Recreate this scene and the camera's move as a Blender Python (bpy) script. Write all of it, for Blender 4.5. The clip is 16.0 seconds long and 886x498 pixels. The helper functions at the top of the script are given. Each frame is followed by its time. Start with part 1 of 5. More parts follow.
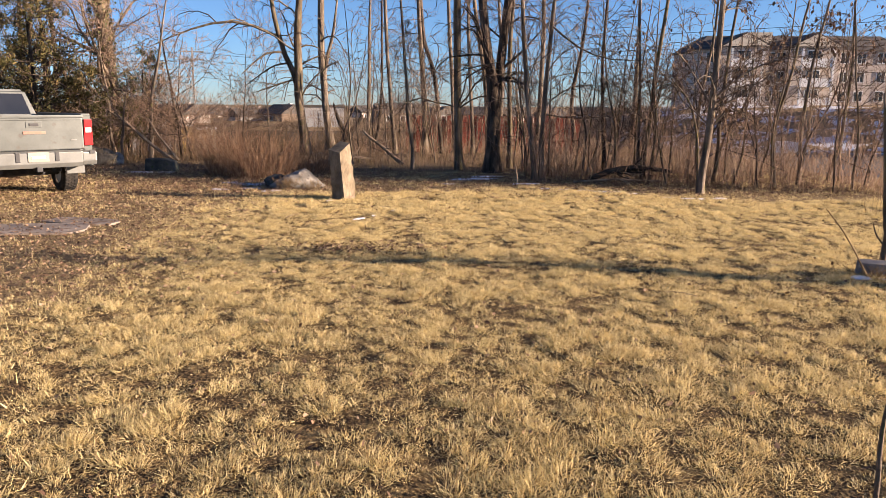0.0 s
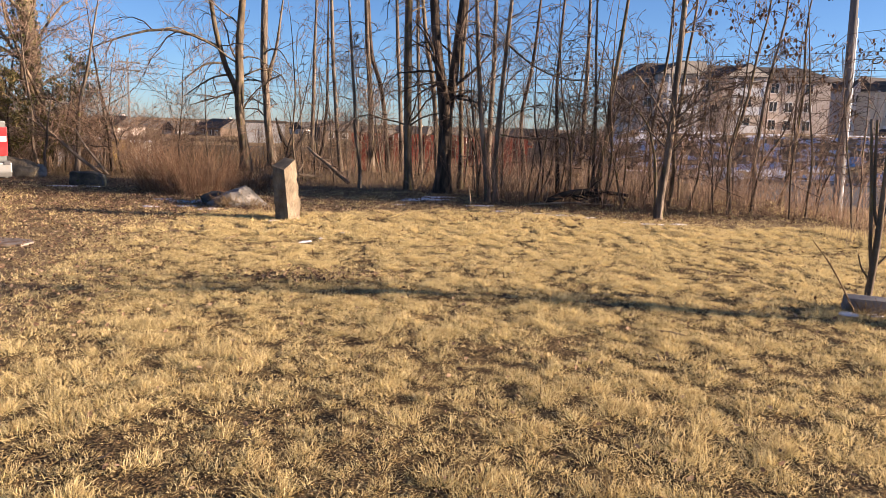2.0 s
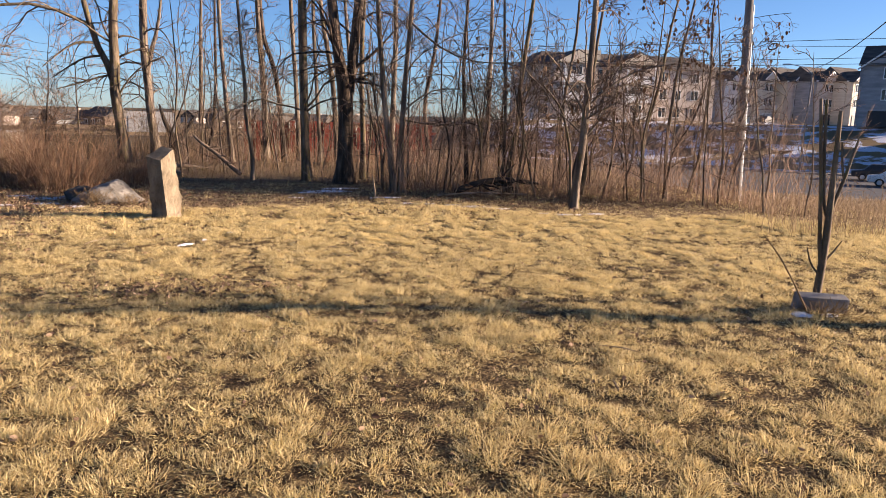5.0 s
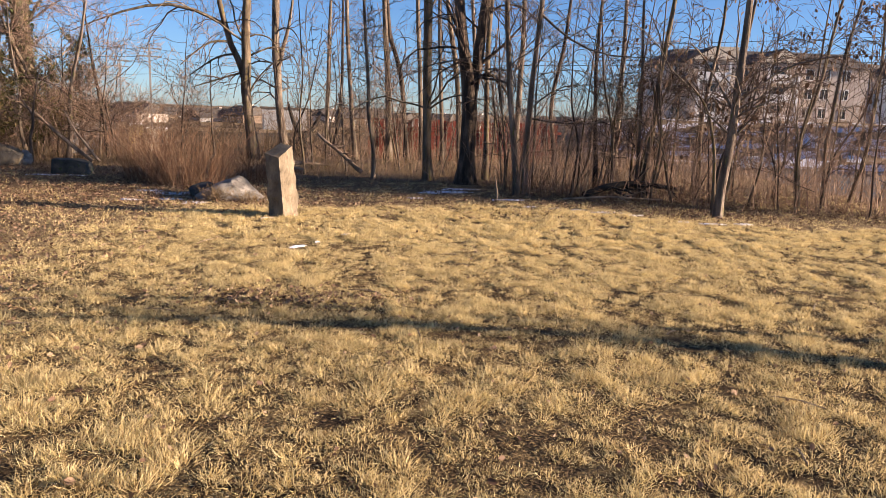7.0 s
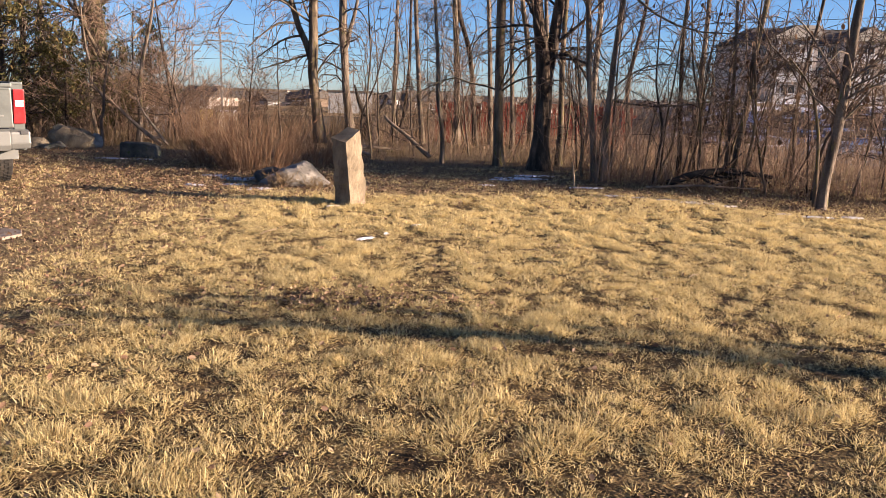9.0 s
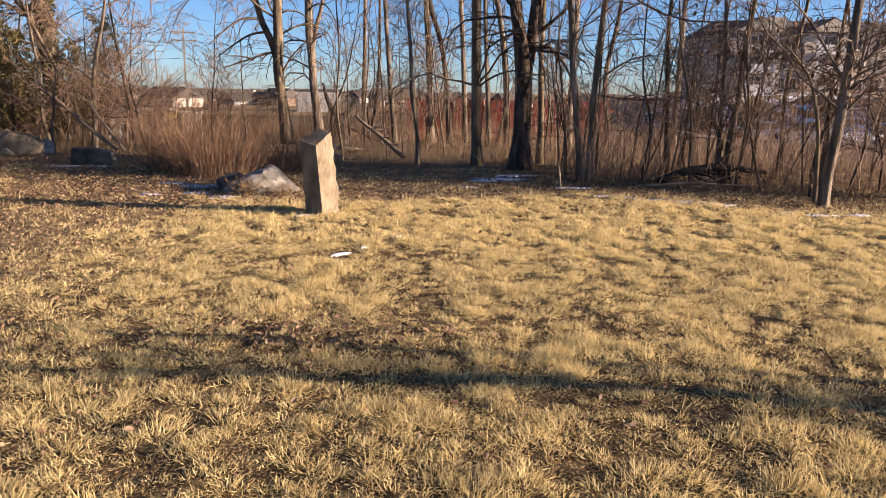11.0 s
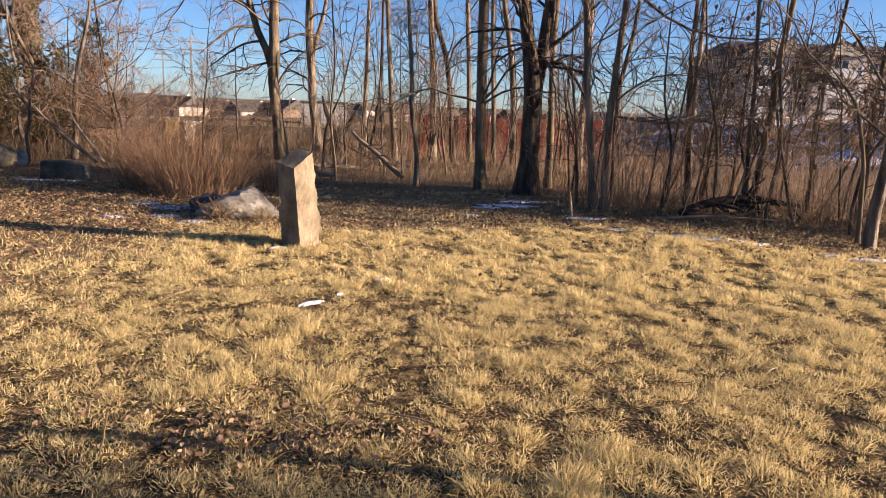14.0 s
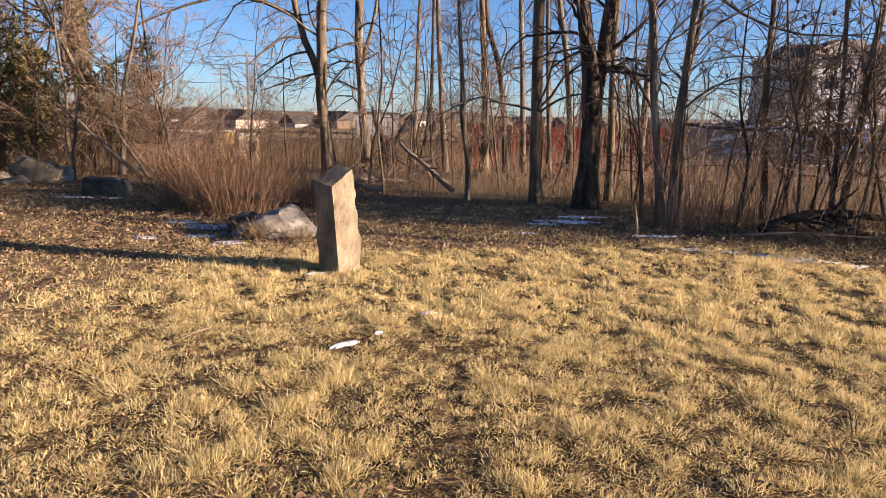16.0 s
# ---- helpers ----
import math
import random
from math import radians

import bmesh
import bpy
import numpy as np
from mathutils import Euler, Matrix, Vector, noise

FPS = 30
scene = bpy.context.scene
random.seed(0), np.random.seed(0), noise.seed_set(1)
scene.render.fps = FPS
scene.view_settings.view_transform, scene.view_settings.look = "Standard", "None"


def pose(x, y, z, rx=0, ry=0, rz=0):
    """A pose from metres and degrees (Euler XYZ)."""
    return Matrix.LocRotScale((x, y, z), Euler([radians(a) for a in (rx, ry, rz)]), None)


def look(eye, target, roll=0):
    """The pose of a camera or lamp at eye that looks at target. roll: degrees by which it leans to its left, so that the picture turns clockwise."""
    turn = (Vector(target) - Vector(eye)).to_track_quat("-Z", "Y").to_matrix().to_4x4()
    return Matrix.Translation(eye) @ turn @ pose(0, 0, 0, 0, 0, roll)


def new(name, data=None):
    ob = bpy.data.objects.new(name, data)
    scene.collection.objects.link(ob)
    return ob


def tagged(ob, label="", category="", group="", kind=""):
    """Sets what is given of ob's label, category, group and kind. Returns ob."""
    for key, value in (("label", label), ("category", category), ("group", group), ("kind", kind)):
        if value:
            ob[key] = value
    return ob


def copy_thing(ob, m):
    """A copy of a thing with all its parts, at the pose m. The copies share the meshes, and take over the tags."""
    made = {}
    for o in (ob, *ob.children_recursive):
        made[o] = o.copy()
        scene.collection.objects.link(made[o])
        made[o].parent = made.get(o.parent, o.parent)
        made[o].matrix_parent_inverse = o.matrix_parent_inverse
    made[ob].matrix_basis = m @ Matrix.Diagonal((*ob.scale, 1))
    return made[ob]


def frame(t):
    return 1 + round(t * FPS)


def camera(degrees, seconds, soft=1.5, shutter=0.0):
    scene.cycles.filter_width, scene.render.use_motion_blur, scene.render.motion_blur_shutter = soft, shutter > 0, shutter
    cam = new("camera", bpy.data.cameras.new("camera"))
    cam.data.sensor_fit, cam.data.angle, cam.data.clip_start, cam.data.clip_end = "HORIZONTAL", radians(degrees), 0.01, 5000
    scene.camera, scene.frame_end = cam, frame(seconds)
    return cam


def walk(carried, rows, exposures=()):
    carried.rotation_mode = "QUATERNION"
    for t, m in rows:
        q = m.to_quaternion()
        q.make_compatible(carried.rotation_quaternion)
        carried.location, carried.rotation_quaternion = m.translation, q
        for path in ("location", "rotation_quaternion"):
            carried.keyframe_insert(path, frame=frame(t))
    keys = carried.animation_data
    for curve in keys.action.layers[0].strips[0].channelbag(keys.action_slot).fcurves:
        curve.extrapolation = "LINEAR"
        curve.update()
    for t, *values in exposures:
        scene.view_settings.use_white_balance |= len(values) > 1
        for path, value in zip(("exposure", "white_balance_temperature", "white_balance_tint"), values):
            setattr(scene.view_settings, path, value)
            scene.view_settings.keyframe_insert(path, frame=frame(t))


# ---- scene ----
cam = camera(61.8, 16.0, soft=0.6)
EXPOSURES = [(0.0, 1.77, 6550, 20), (16.0, 1.77, 6550, 20)]
METRES, EYE, TILT, LEAN, TURN = 6.329, 1.62, 0.0, 0.0, 0.0
ROWS = [
    (0.0, 0.0, 0.0, 0.0, 0.08, -11.03, -0.41),
    (0.5, 0.0092, 0.0396, -0.0014, -0.86, -10.44, -0.67),
    (1.0, 0.0045, 0.0678, -0.0049, -1.87, -9.97, -1.2),
    (1.5, -0.0168, 0.0991, -0.005, -3.02, -9.53, -1.59),
    (2.0, -0.027, 0.1183, -0.0064, -4.32, -9.49, -1.84),
    (2.5, -0.0226, 0.1404, -0.0082, -6.03, -9.74, -1.84),
    (3.0, -0.0127, 0.1762, -0.0115, -8.75, -10.47, -1.72),
    (3.5, -0.0179, 0.208, -0.0178, -12.27, -11.37, -1.79),
    (6.0, -0.0161, 0.3464, -0.0151, -10.8, -9.46, -1.93),
    (6.5, -0.0216, 0.3786, -0.0183, -6.52, -9.82, -1.85),
    (7.0, -0.0058, 0.4087, -0.022, -2.56, -10.46, -1.98),
    (7.5, 0.004, 0.4288, -0.0236, 0.35, -11.05, -2.16),
    (8.0, -0.0078, 0.4502, -0.0254, 2.15, -11.34, -2.17),
    (10.5, -0.043, 0.6098, -0.0259, 1.61, -12.42, -1.09),
    (11.0, -0.0502, 0.6366, -0.0268, -0.06, -12.06, -0.92),
    (11.5, -0.0349, 0.6661, -0.0265, -1.46, -11.44, -0.85),
    (12.0, -0.0284, 0.6941, -0.0221, -2.07, -11.07, -1.05),
    (12.5, -0.0475, 0.7321, -0.0244, -1.91, -10.89, -1.48),
    (13.0, -0.0582, 0.7574, -0.0188, -1.28, -10.82, -1.89),
    (13.5, -0.0497, 0.7851, -0.0219, -0.39, -10.91, -2.15),
    (14.0, -0.0366, 0.8183, -0.0215, 0.48, -10.97, -2.18),
    (14.5, -0.0396, 0.8456, -0.0247, 1.32, -10.98, -2.07),
    (15.0, -0.0519, 0.879, -0.0192, 2.25, -10.82, -1.8),
    (15.5, -0.0507, 0.9053, -0.021, 3.25, -10.68, -1.4),
    (16.0, -0.0387, 0.9415, -0.0205, 4.45, -10.4, -1.28),
]
walk(cam, [(t, pose(0, 0, EYE, TILT, LEAN, TURN) @ pose(METRES * x, METRES * y, METRES * z, 90 + pitch, roll, yaw)) for t, x, y, z, yaw, pitch, roll in ROWS], EXPOSURES)

# ---- world, sun ----
SUN_EL, SUN_AZ = 12.0, 98.5
_s = Vector((math.sin(radians(SUN_AZ)) * math.cos(radians(SUN_EL)), math.cos(radians(SUN_AZ)) * math.cos(radians(SUN_EL)), math.sin(radians(SUN_EL))))
world = bpy.data.worlds.new("sky")
scene.world = world
world.use_nodes = True
_wt = world.node_tree
_sky = _wt.nodes.new("ShaderNodeTexSky")
_sky.sky_type, _sky.sun_disc = "NISHITA", False
_sky.sun_elevation, _sky.sun_rotation = radians(SUN_EL), radians(SUN_AZ)
_sky.air_density, _sky.dust_density, _sky.ozone_density = 0.75, 0.15, 4.6
_bg = _wt.nodes["Background"]
_bg.inputs[1].default_value = 0.054
_wt.links.new(_sky.outputs[0], _bg.inputs[0])
sun_data = bpy.data.lights.new("sun", "SUN")
sun_data.energy, sun_data.angle, sun_data.color = 5.0, radians(0.55), (1.0, 0.82, 0.62)
sun = new("sun", sun_data)
sun.matrix_basis = look(_s * 60, (0, 0, 0))


# ---- materials ----
def material(name, colours, scale=(6, 6, 6), rough=0.8, metal=0.0, bump=0.3, fine=60.0, spot=None, spot_amount=0.0, translucent=0.0, island=0.0, detail=6.0, distance=0.01, coat=0.0):
    """Colours run along a coarse noise; a fine noise adds grain and relief; spot adds stains."""
    m = bpy.data.materials.new(name)
    m.use_nodes = True
    t = m.node_tree
    n, l = t.nodes, t.links
    p = n["Principled BSDF"]
    co = n.new("ShaderNodeTexCoord")
    mp = n.new("ShaderNodeMapping")
    mp.inputs["Scale"].default_value = scale
    l.new(co.outputs["Object"], mp.inputs[0])
    a = n.new("ShaderNodeTexNoise")
    a.inputs["Scale"].default_value, a.inputs["Detail"].default_value = 1.0, detail
    l.new(mp.outputs[0], a.inputs[0])
    b = n.new("ShaderNodeTexNoise")
    b.inputs["Scale"].default_value, b.inputs["Detail"].default_value = fine, 3.0
    l.new(co.outputs["Object"], b.inputs[0])
    f = n.new("ShaderNodeMath")
    f.operation = "MULTIPLY_ADD"
    f.inputs[1].default_value = 0.35
    l.new(b.outputs[0], f.inputs[0])
    g = n.new("ShaderNodeMath")
    g.operation = "MULTIPLY_ADD"
    g.inputs[1].default_value, g.inputs[2].default_value = 1.5, -0.42
    l.new(a.outputs[0], g.inputs[0])
    l.new(g.outputs[0], f.inputs[2])
    value = f.outputs[0]
    if island:
        geo = n.new("ShaderNodeNewGeometry")
        mi = n.new("ShaderNodeMix")
        mi.data_type = "FLOAT"
        mi.inputs[0].default_value = island
        l.new(value, mi.inputs[2])
        l.new(geo.outputs["Random Per Island"], mi.inputs[3])
        value = mi.outputs[0]
    r = n.new("ShaderNodeValToRGB")
    el = r.color_ramp.elements
    while len(el) < len(colours):
        el.new(0.5)
    for i, c in enumerate(colours):
        el[i].position, el[i].color = i / (len(colours) - 1) if island > 0.5 else 0.2 + 0.6 * i / (len(colours) - 1), (*c, 1)
    l.new(value, r.inputs[0])
    out = r.outputs[0]
    if spot:
        v = n.new("ShaderNodeTexNoise")
        v.inputs["Scale"].default_value, v.inputs["Detail"].default_value = 2.3, 5.0
        l.new(mp.outputs[0], v.inputs[0])
        vr = n.new("ShaderNodeMapRange")
        vr.inputs[1].default_value, vr.inputs[2].default_value = 0.62 - spot_amount, 0.72 - spot_amount
        l.new(v.outputs[0], vr.inputs[0])
        x = n.new("ShaderNodeMix")
        x.data_type = "RGBA"
        l.new(vr.outputs[0], x.inputs[0])
        l.new(out, x.inputs[6])
        x.inputs[7].default_value = (*spot, 1)
        out = x.outputs[2]
    l.new(out, p.inputs["Base Color"])
    p.inputs["Roughness"].default_value, p.inputs["Metallic"].default_value = rough, metal
    p.inputs["Coat Weight"].default_value = coat
    p.inputs["Specular IOR Level"].default_value = 0.25 if rough > 0.6 else 0.5
    if bump:
        bp = n.new("ShaderNodeBump")
        bp.inputs["Strength"].default_value, bp.inputs["Distance"].default_value = bump, distance
        l.new(f.outputs[0], bp.inputs["Height"])
        l.new(bp.outputs[0], p.inputs["Normal"])
    if translucent:
        tr = n.new("ShaderNodeBsdfTranslucent")
        l.new(out, tr.inputs[0])
        ms = n.new("ShaderNodeMixShader")
        ms.inputs[0].default_value = translucent
        l.new(p.outputs[0], ms.inputs[1])
        l.new(tr.outputs[0], ms.inputs[2])
        l.new(ms.outputs[0], n["Material Output"].inputs[0])
    return m


BARK_GREY = material("bark_grey", [(0.045, 0.034, 0.026), (0.14, 0.108, 0.08), (0.28, 0.22, 0.165)], (9, 9, 1.6), 0.95, bump=1.0, fine=45, spot=(0.13, 0.12, 0.04), spot_amount=0.03, distance=0.05)
BARK_DARK = material("bark_dark", [(0.02, 0.015, 0.011), (0.06, 0.044, 0.032), (0.15, 0.11, 0.078)], (10, 10, 1.8), 0.95, bump=1.0, fine=50, distance=0.06)
BARK_TAN = material("bark_tan", [(0.05, 0.036, 0.024), (0.12, 0.09, 0.06), (0.23, 0.175, 0.12)], (9, 9, 2.2), 0.92, bump=0.9, fine=55, spot=(0.12, 0.10, 0.03), spot_amount=0.06, distance=0.015)
TWIG = material("twig", [(0.05, 0.034, 0.026), (0.12, 0.083, 0.062), (0.24, 0.175, 0.13)], (3, 3, 3), 0.85, bump=0.0, island=0.6)
# Darker twig tones: the shaded side against the sky, put into the colour.
TWIG_DARK = material("twig_dark", [(0.026, 0.017, 0.012), (0.085, 0.054, 0.037), (0.22, 0.148, 0.10)], (3, 3, 3), 0.85, bump=0.0, island=0.6)
SCRUB = material("scrub", [(0.055, 0.036, 0.022), (0.12, 0.08, 0.047), (0.21, 0.15, 0.088)], (1, 1, 1), 0.9, bump=0.0, island=0.7)
TWIG_RED = material("twig_red", [(0.10, 0.054, 0.032), (0.22, 0.124, 0.07), (0.38, 0.25, 0.15)], (3, 3, 3), 0.8, bump=0.0, island=0.7)
TWIG_GREY = material("twig_grey", [(0.075, 0.046, 0.03), (0.22, 0.142, 0.095), (0.46, 0.325, 0.225)], (3, 3, 3), 0.85, bump=0.0, island=0.6)
SEEDS = material("dry_seeds", [(0.05, 0.03, 0.02), (0.12, 0.07, 0.04), (0.2, 0.13, 0.08)], (9, 9, 9), 0.9, bump=0.0, island=0.8, translucent=0.2)
IVY = material("ivy", [(0.035, 0.05, 0.012), (0.08, 0.09, 0.02), (0.13, 0.10, 0.03)], (9, 9, 9), 0.6, bump=0.0, island=0.8, translucent=0.2)
NEEDLES = material("needles", [(0.035, 0.042, 0.013), (0.12, 0.105, 0.034), (0.30, 0.195, 0.08)], (2, 2, 2), 0.7, bump=0.0, island=0.6, translucent=0.3)
GRASS = material("dry_grass", [(0.07, 0.042, 0.02), (0.30, 0.20, 0.085), (0.60, 0.47, 0.22), (0.80, 0.67, 0.37), (0.58, 0.46, 0.19), (0.27, 0.25, 0.075)], (9, 9, 9), 0.75, bump=0.0, island=0.55, translucent=0.4)
# Brown litter tones, lowered further to paint the shade between tufts.
THATCH = material("thatch", [(0.045, 0.027, 0.015), (0.14, 0.088, 0.042), (0.38, 0.275, 0.135)], (4.2, 4.2, 4.2), 0.85, bump=0.0, island=0.7)
TALL_GRASS = material("tall_dry_grass", [(0.10, 0.062, 0.032), (0.22, 0.145, 0.075), (0.38, 0.275, 0.15)], (1, 1, 1), 0.75, bump=0.0, island=0.8, translucent=0.3)
LEAF = material("dead_leaf", [(0.055, 0.031, 0.02), (0.14, 0.08, 0.047), (0.235, 0.15, 0.092), (0.38, 0.275, 0.18)], (14, 14, 14), 0.7, bump=0.0, island=0.85, translucent=0.15)
STONE = material("sandstone", [(0.10, 0.077, 0.05), (0.18, 0.142, 0.094), (0.265, 0.215, 0.145)], (5, 5, 3), 0.9, bump=1.0, fine=38, spot=(0.15, 0.11, 0.075), spot_amount=0.01, distance=0.012)
GRANITE = material("granite", [(0.11, 0.098, 0.082), (0.21, 0.188, 0.155), (0.32, 0.29, 0.245)], (5, 5, 7), 0.9, bump=1.0, fine=70, spot=(0.12, 0.105, 0.09), spot_amount=0.03, distance=0.02)
ROCK_DARK = material("dark_rock", [(0.03, 0.032, 0.03), (0.07, 0.07, 0.062), (0.13, 0.12, 0.10)], (4, 4, 5), 0.9, bump=1.0, fine=40, spot=(0.055, 0.075, 0.03), spot_amount=0.02, distance=0.02)
CONCRETE = material("concrete", [(0.13, 0.12, 0.11), (0.21, 0.195, 0.18), (0.29, 0.27, 0.25)], (4, 4, 4), 0.9, bump=0.6, fine=80)
SLAB = material("paving_stone", [(0.15, 0.12, 0.095), (0.24, 0.195, 0.155), (0.32, 0.265, 0.215)], (2, 2, 2), 0.9, bump=0.6, fine=40, spot=(0.15, 0.10, 0.065), spot_amount=0.05)
SNOW = material("old_snow", [(0.55, 0.57, 0.63), (0.68, 0.70, 0.76), (0.78, 0.80, 0.84)], (7, 7, 7), 0.6, bump=0.8, fine=30, spot=(0.20, 0.155, 0.11), spot_amount=0.05)
ASPHALT = material("asphalt", [(0.05, 0.05, 0.052), (0.075, 0.075, 0.078), (0.10, 0.10, 0.10)], (0.3, 0.3, 0.3), 0.85, bump=0.2, fine=20, spot=(0.14, 0.14, 0.14), spot_amount=0.0)
PAINT = material("champagne_paint", [(0.06, 0.066, 0.06), (0.082, 0.09, 0.082), (0.10, 0.108, 0.10)], (3, 3, 3), 0.38, 0.25, bump=0.02, fine=30, spot=(0.07, 0.066, 0.056), spot_amount=0.02, coat=0.2)
CHROME = material("bumper_paint", [(0.115, 0.118, 0.108), (0.145, 0.148, 0.137), (0.17, 0.173, 0.16)], (3, 3, 3), 0.35, 0.2, bump=0.03, fine=40, spot=(0.16, 0.14, 0.11), spot_amount=0.0)
RUBBER = material("rubber", [(0.015, 0.014, 0.013), (0.03, 0.027, 0.024), (0.06, 0.05, 0.04)], (8, 8, 8), 0.85, bump=0.3)
BLACK = material("black_plastic", [(0.012, 0.012, 0.013), (0.022, 0.022, 0.023)], (6, 6, 6), 0.55, bump=0.1)
RED_LENS = material("red_lens", [(0.35, 0.012, 0.014), (0.5, 0.03, 0.03)], (6, 6, 6), 0.18, bump=0.05)
CLEAR_LENS = material("pale_lens", [(0.62, 0.50, 0.47), (0.72, 0.62, 0.58)], (6, 6, 6), 0.15, bump=0.05)
RED_BADGE = material("red_badge", [(0.38, 0.10, 0.06), (0.46, 0.15, 0.10)], (9, 9, 9), 0.5, bump=0.05)
PLATE = material("pale_plate", [(0.24, 0.22, 0.17), (0.30, 0.27, 0.22)], (9, 9, 9), 0.5, bump=0.05)
DARK_GLASS = material("dark_glass", [(0.012, 0.014, 0.018), (0.02, 0.022, 0.026)], (2, 2, 2), 0.08, bump=0.0)
WHITE_PAINT = material("white_paint", [(0.62, 0.60, 0.56), (0.72, 0.70, 0.66), (0.78, 0.77, 0.74)], (0.7, 0.7, 0.7), 0.6, bump=0.1, fine=9)
CREAM = material("cream_siding", [(0.52, 0.44, 0.33), (0.60, 0.52, 0.40), (0.66, 0.58, 0.46)], (0.5, 0.5, 3), 0.8, bump=0.15, fine=7)
GREY_SIDING = material("grey_siding", [(0.22, 0.22, 0.22), (0.29, 0.285, 0.28), (0.35, 0.34, 0.33)], (0.5, 0.5, 3), 0.8, bump=0.15, fine=7)
BEIGE_BRICK = material("beige_brick", [(0.40, 0.33, 0.27), (0.50, 0.42, 0.35), (0.58, 0.50, 0.43)], (0.6, 0.6, 2), 0.9, bump=0.2, fine=9)
FAR_BRICK = material("brown_brick", [(0.10, 0.07, 0.05), (0.15, 0.108, 0.078), (0.20, 0.15, 0.11)], (0.6, 0.6, 2), 0.9, bump=0.2, fine=9)
SHINGLE = material("roof_shingle", [(0.045, 0.04, 0.037), (0.08, 0.07, 0.062), (0.12, 0.105, 0.09)], (0.6, 0.6, 3), 0.9, bump=0.3, fine=8)
RED_WOOD = material("red_boards", [(0.13, 0.025, 0.018), (0.21, 0.043, 0.028), (0.29, 0.078, 0.046)], (5, 5, 1), 0.85, bump=0.4, fine=25, spot=(0.16, 0.10, 0.07), spot_amount=0.02)
YELLOW = material("yellow_paint", [(0.55, 0.36, 0.08), (0.66, 0.46, 0.14)], (1, 1, 1), 0.6, bump=0.1, fine=8)
POLE_WOOD = material("weathered_pole", [(0.10, 0.095, 0.09), (0.18, 0.17, 0.16), (0.27, 0.255, 0.24)], (14, 14, 0.8), 0.9, bump=0.6, fine=40)
STEEL = material("galvanised_steel", [(0.38, 0.39, 0.40), (0.50, 0.51, 0.52)], (3, 3, 3), 0.45, 0.6, bump=0.05)
CABLE = material("cable", [(0.02, 0.02, 0.02), (0.03, 0.03, 0.03)], (3, 3, 3), 0.7, bump=0.0)
DARK_WOOD = material("charred_wood", [(0.012, 0.010, 0.009), (0.03, 0.025, 0.02), (0.06, 0.05, 0.04)], (6, 6, 3), 0.95, bump=0.8, fine=40)
DEADWOOD = material("deadwood", [(0.12, 0.085, 0.055), (0.22, 0.165, 0.115), (0.32, 0.25, 0.18)], (7, 7, 3), 0.95, bump=0.8, fine=40)


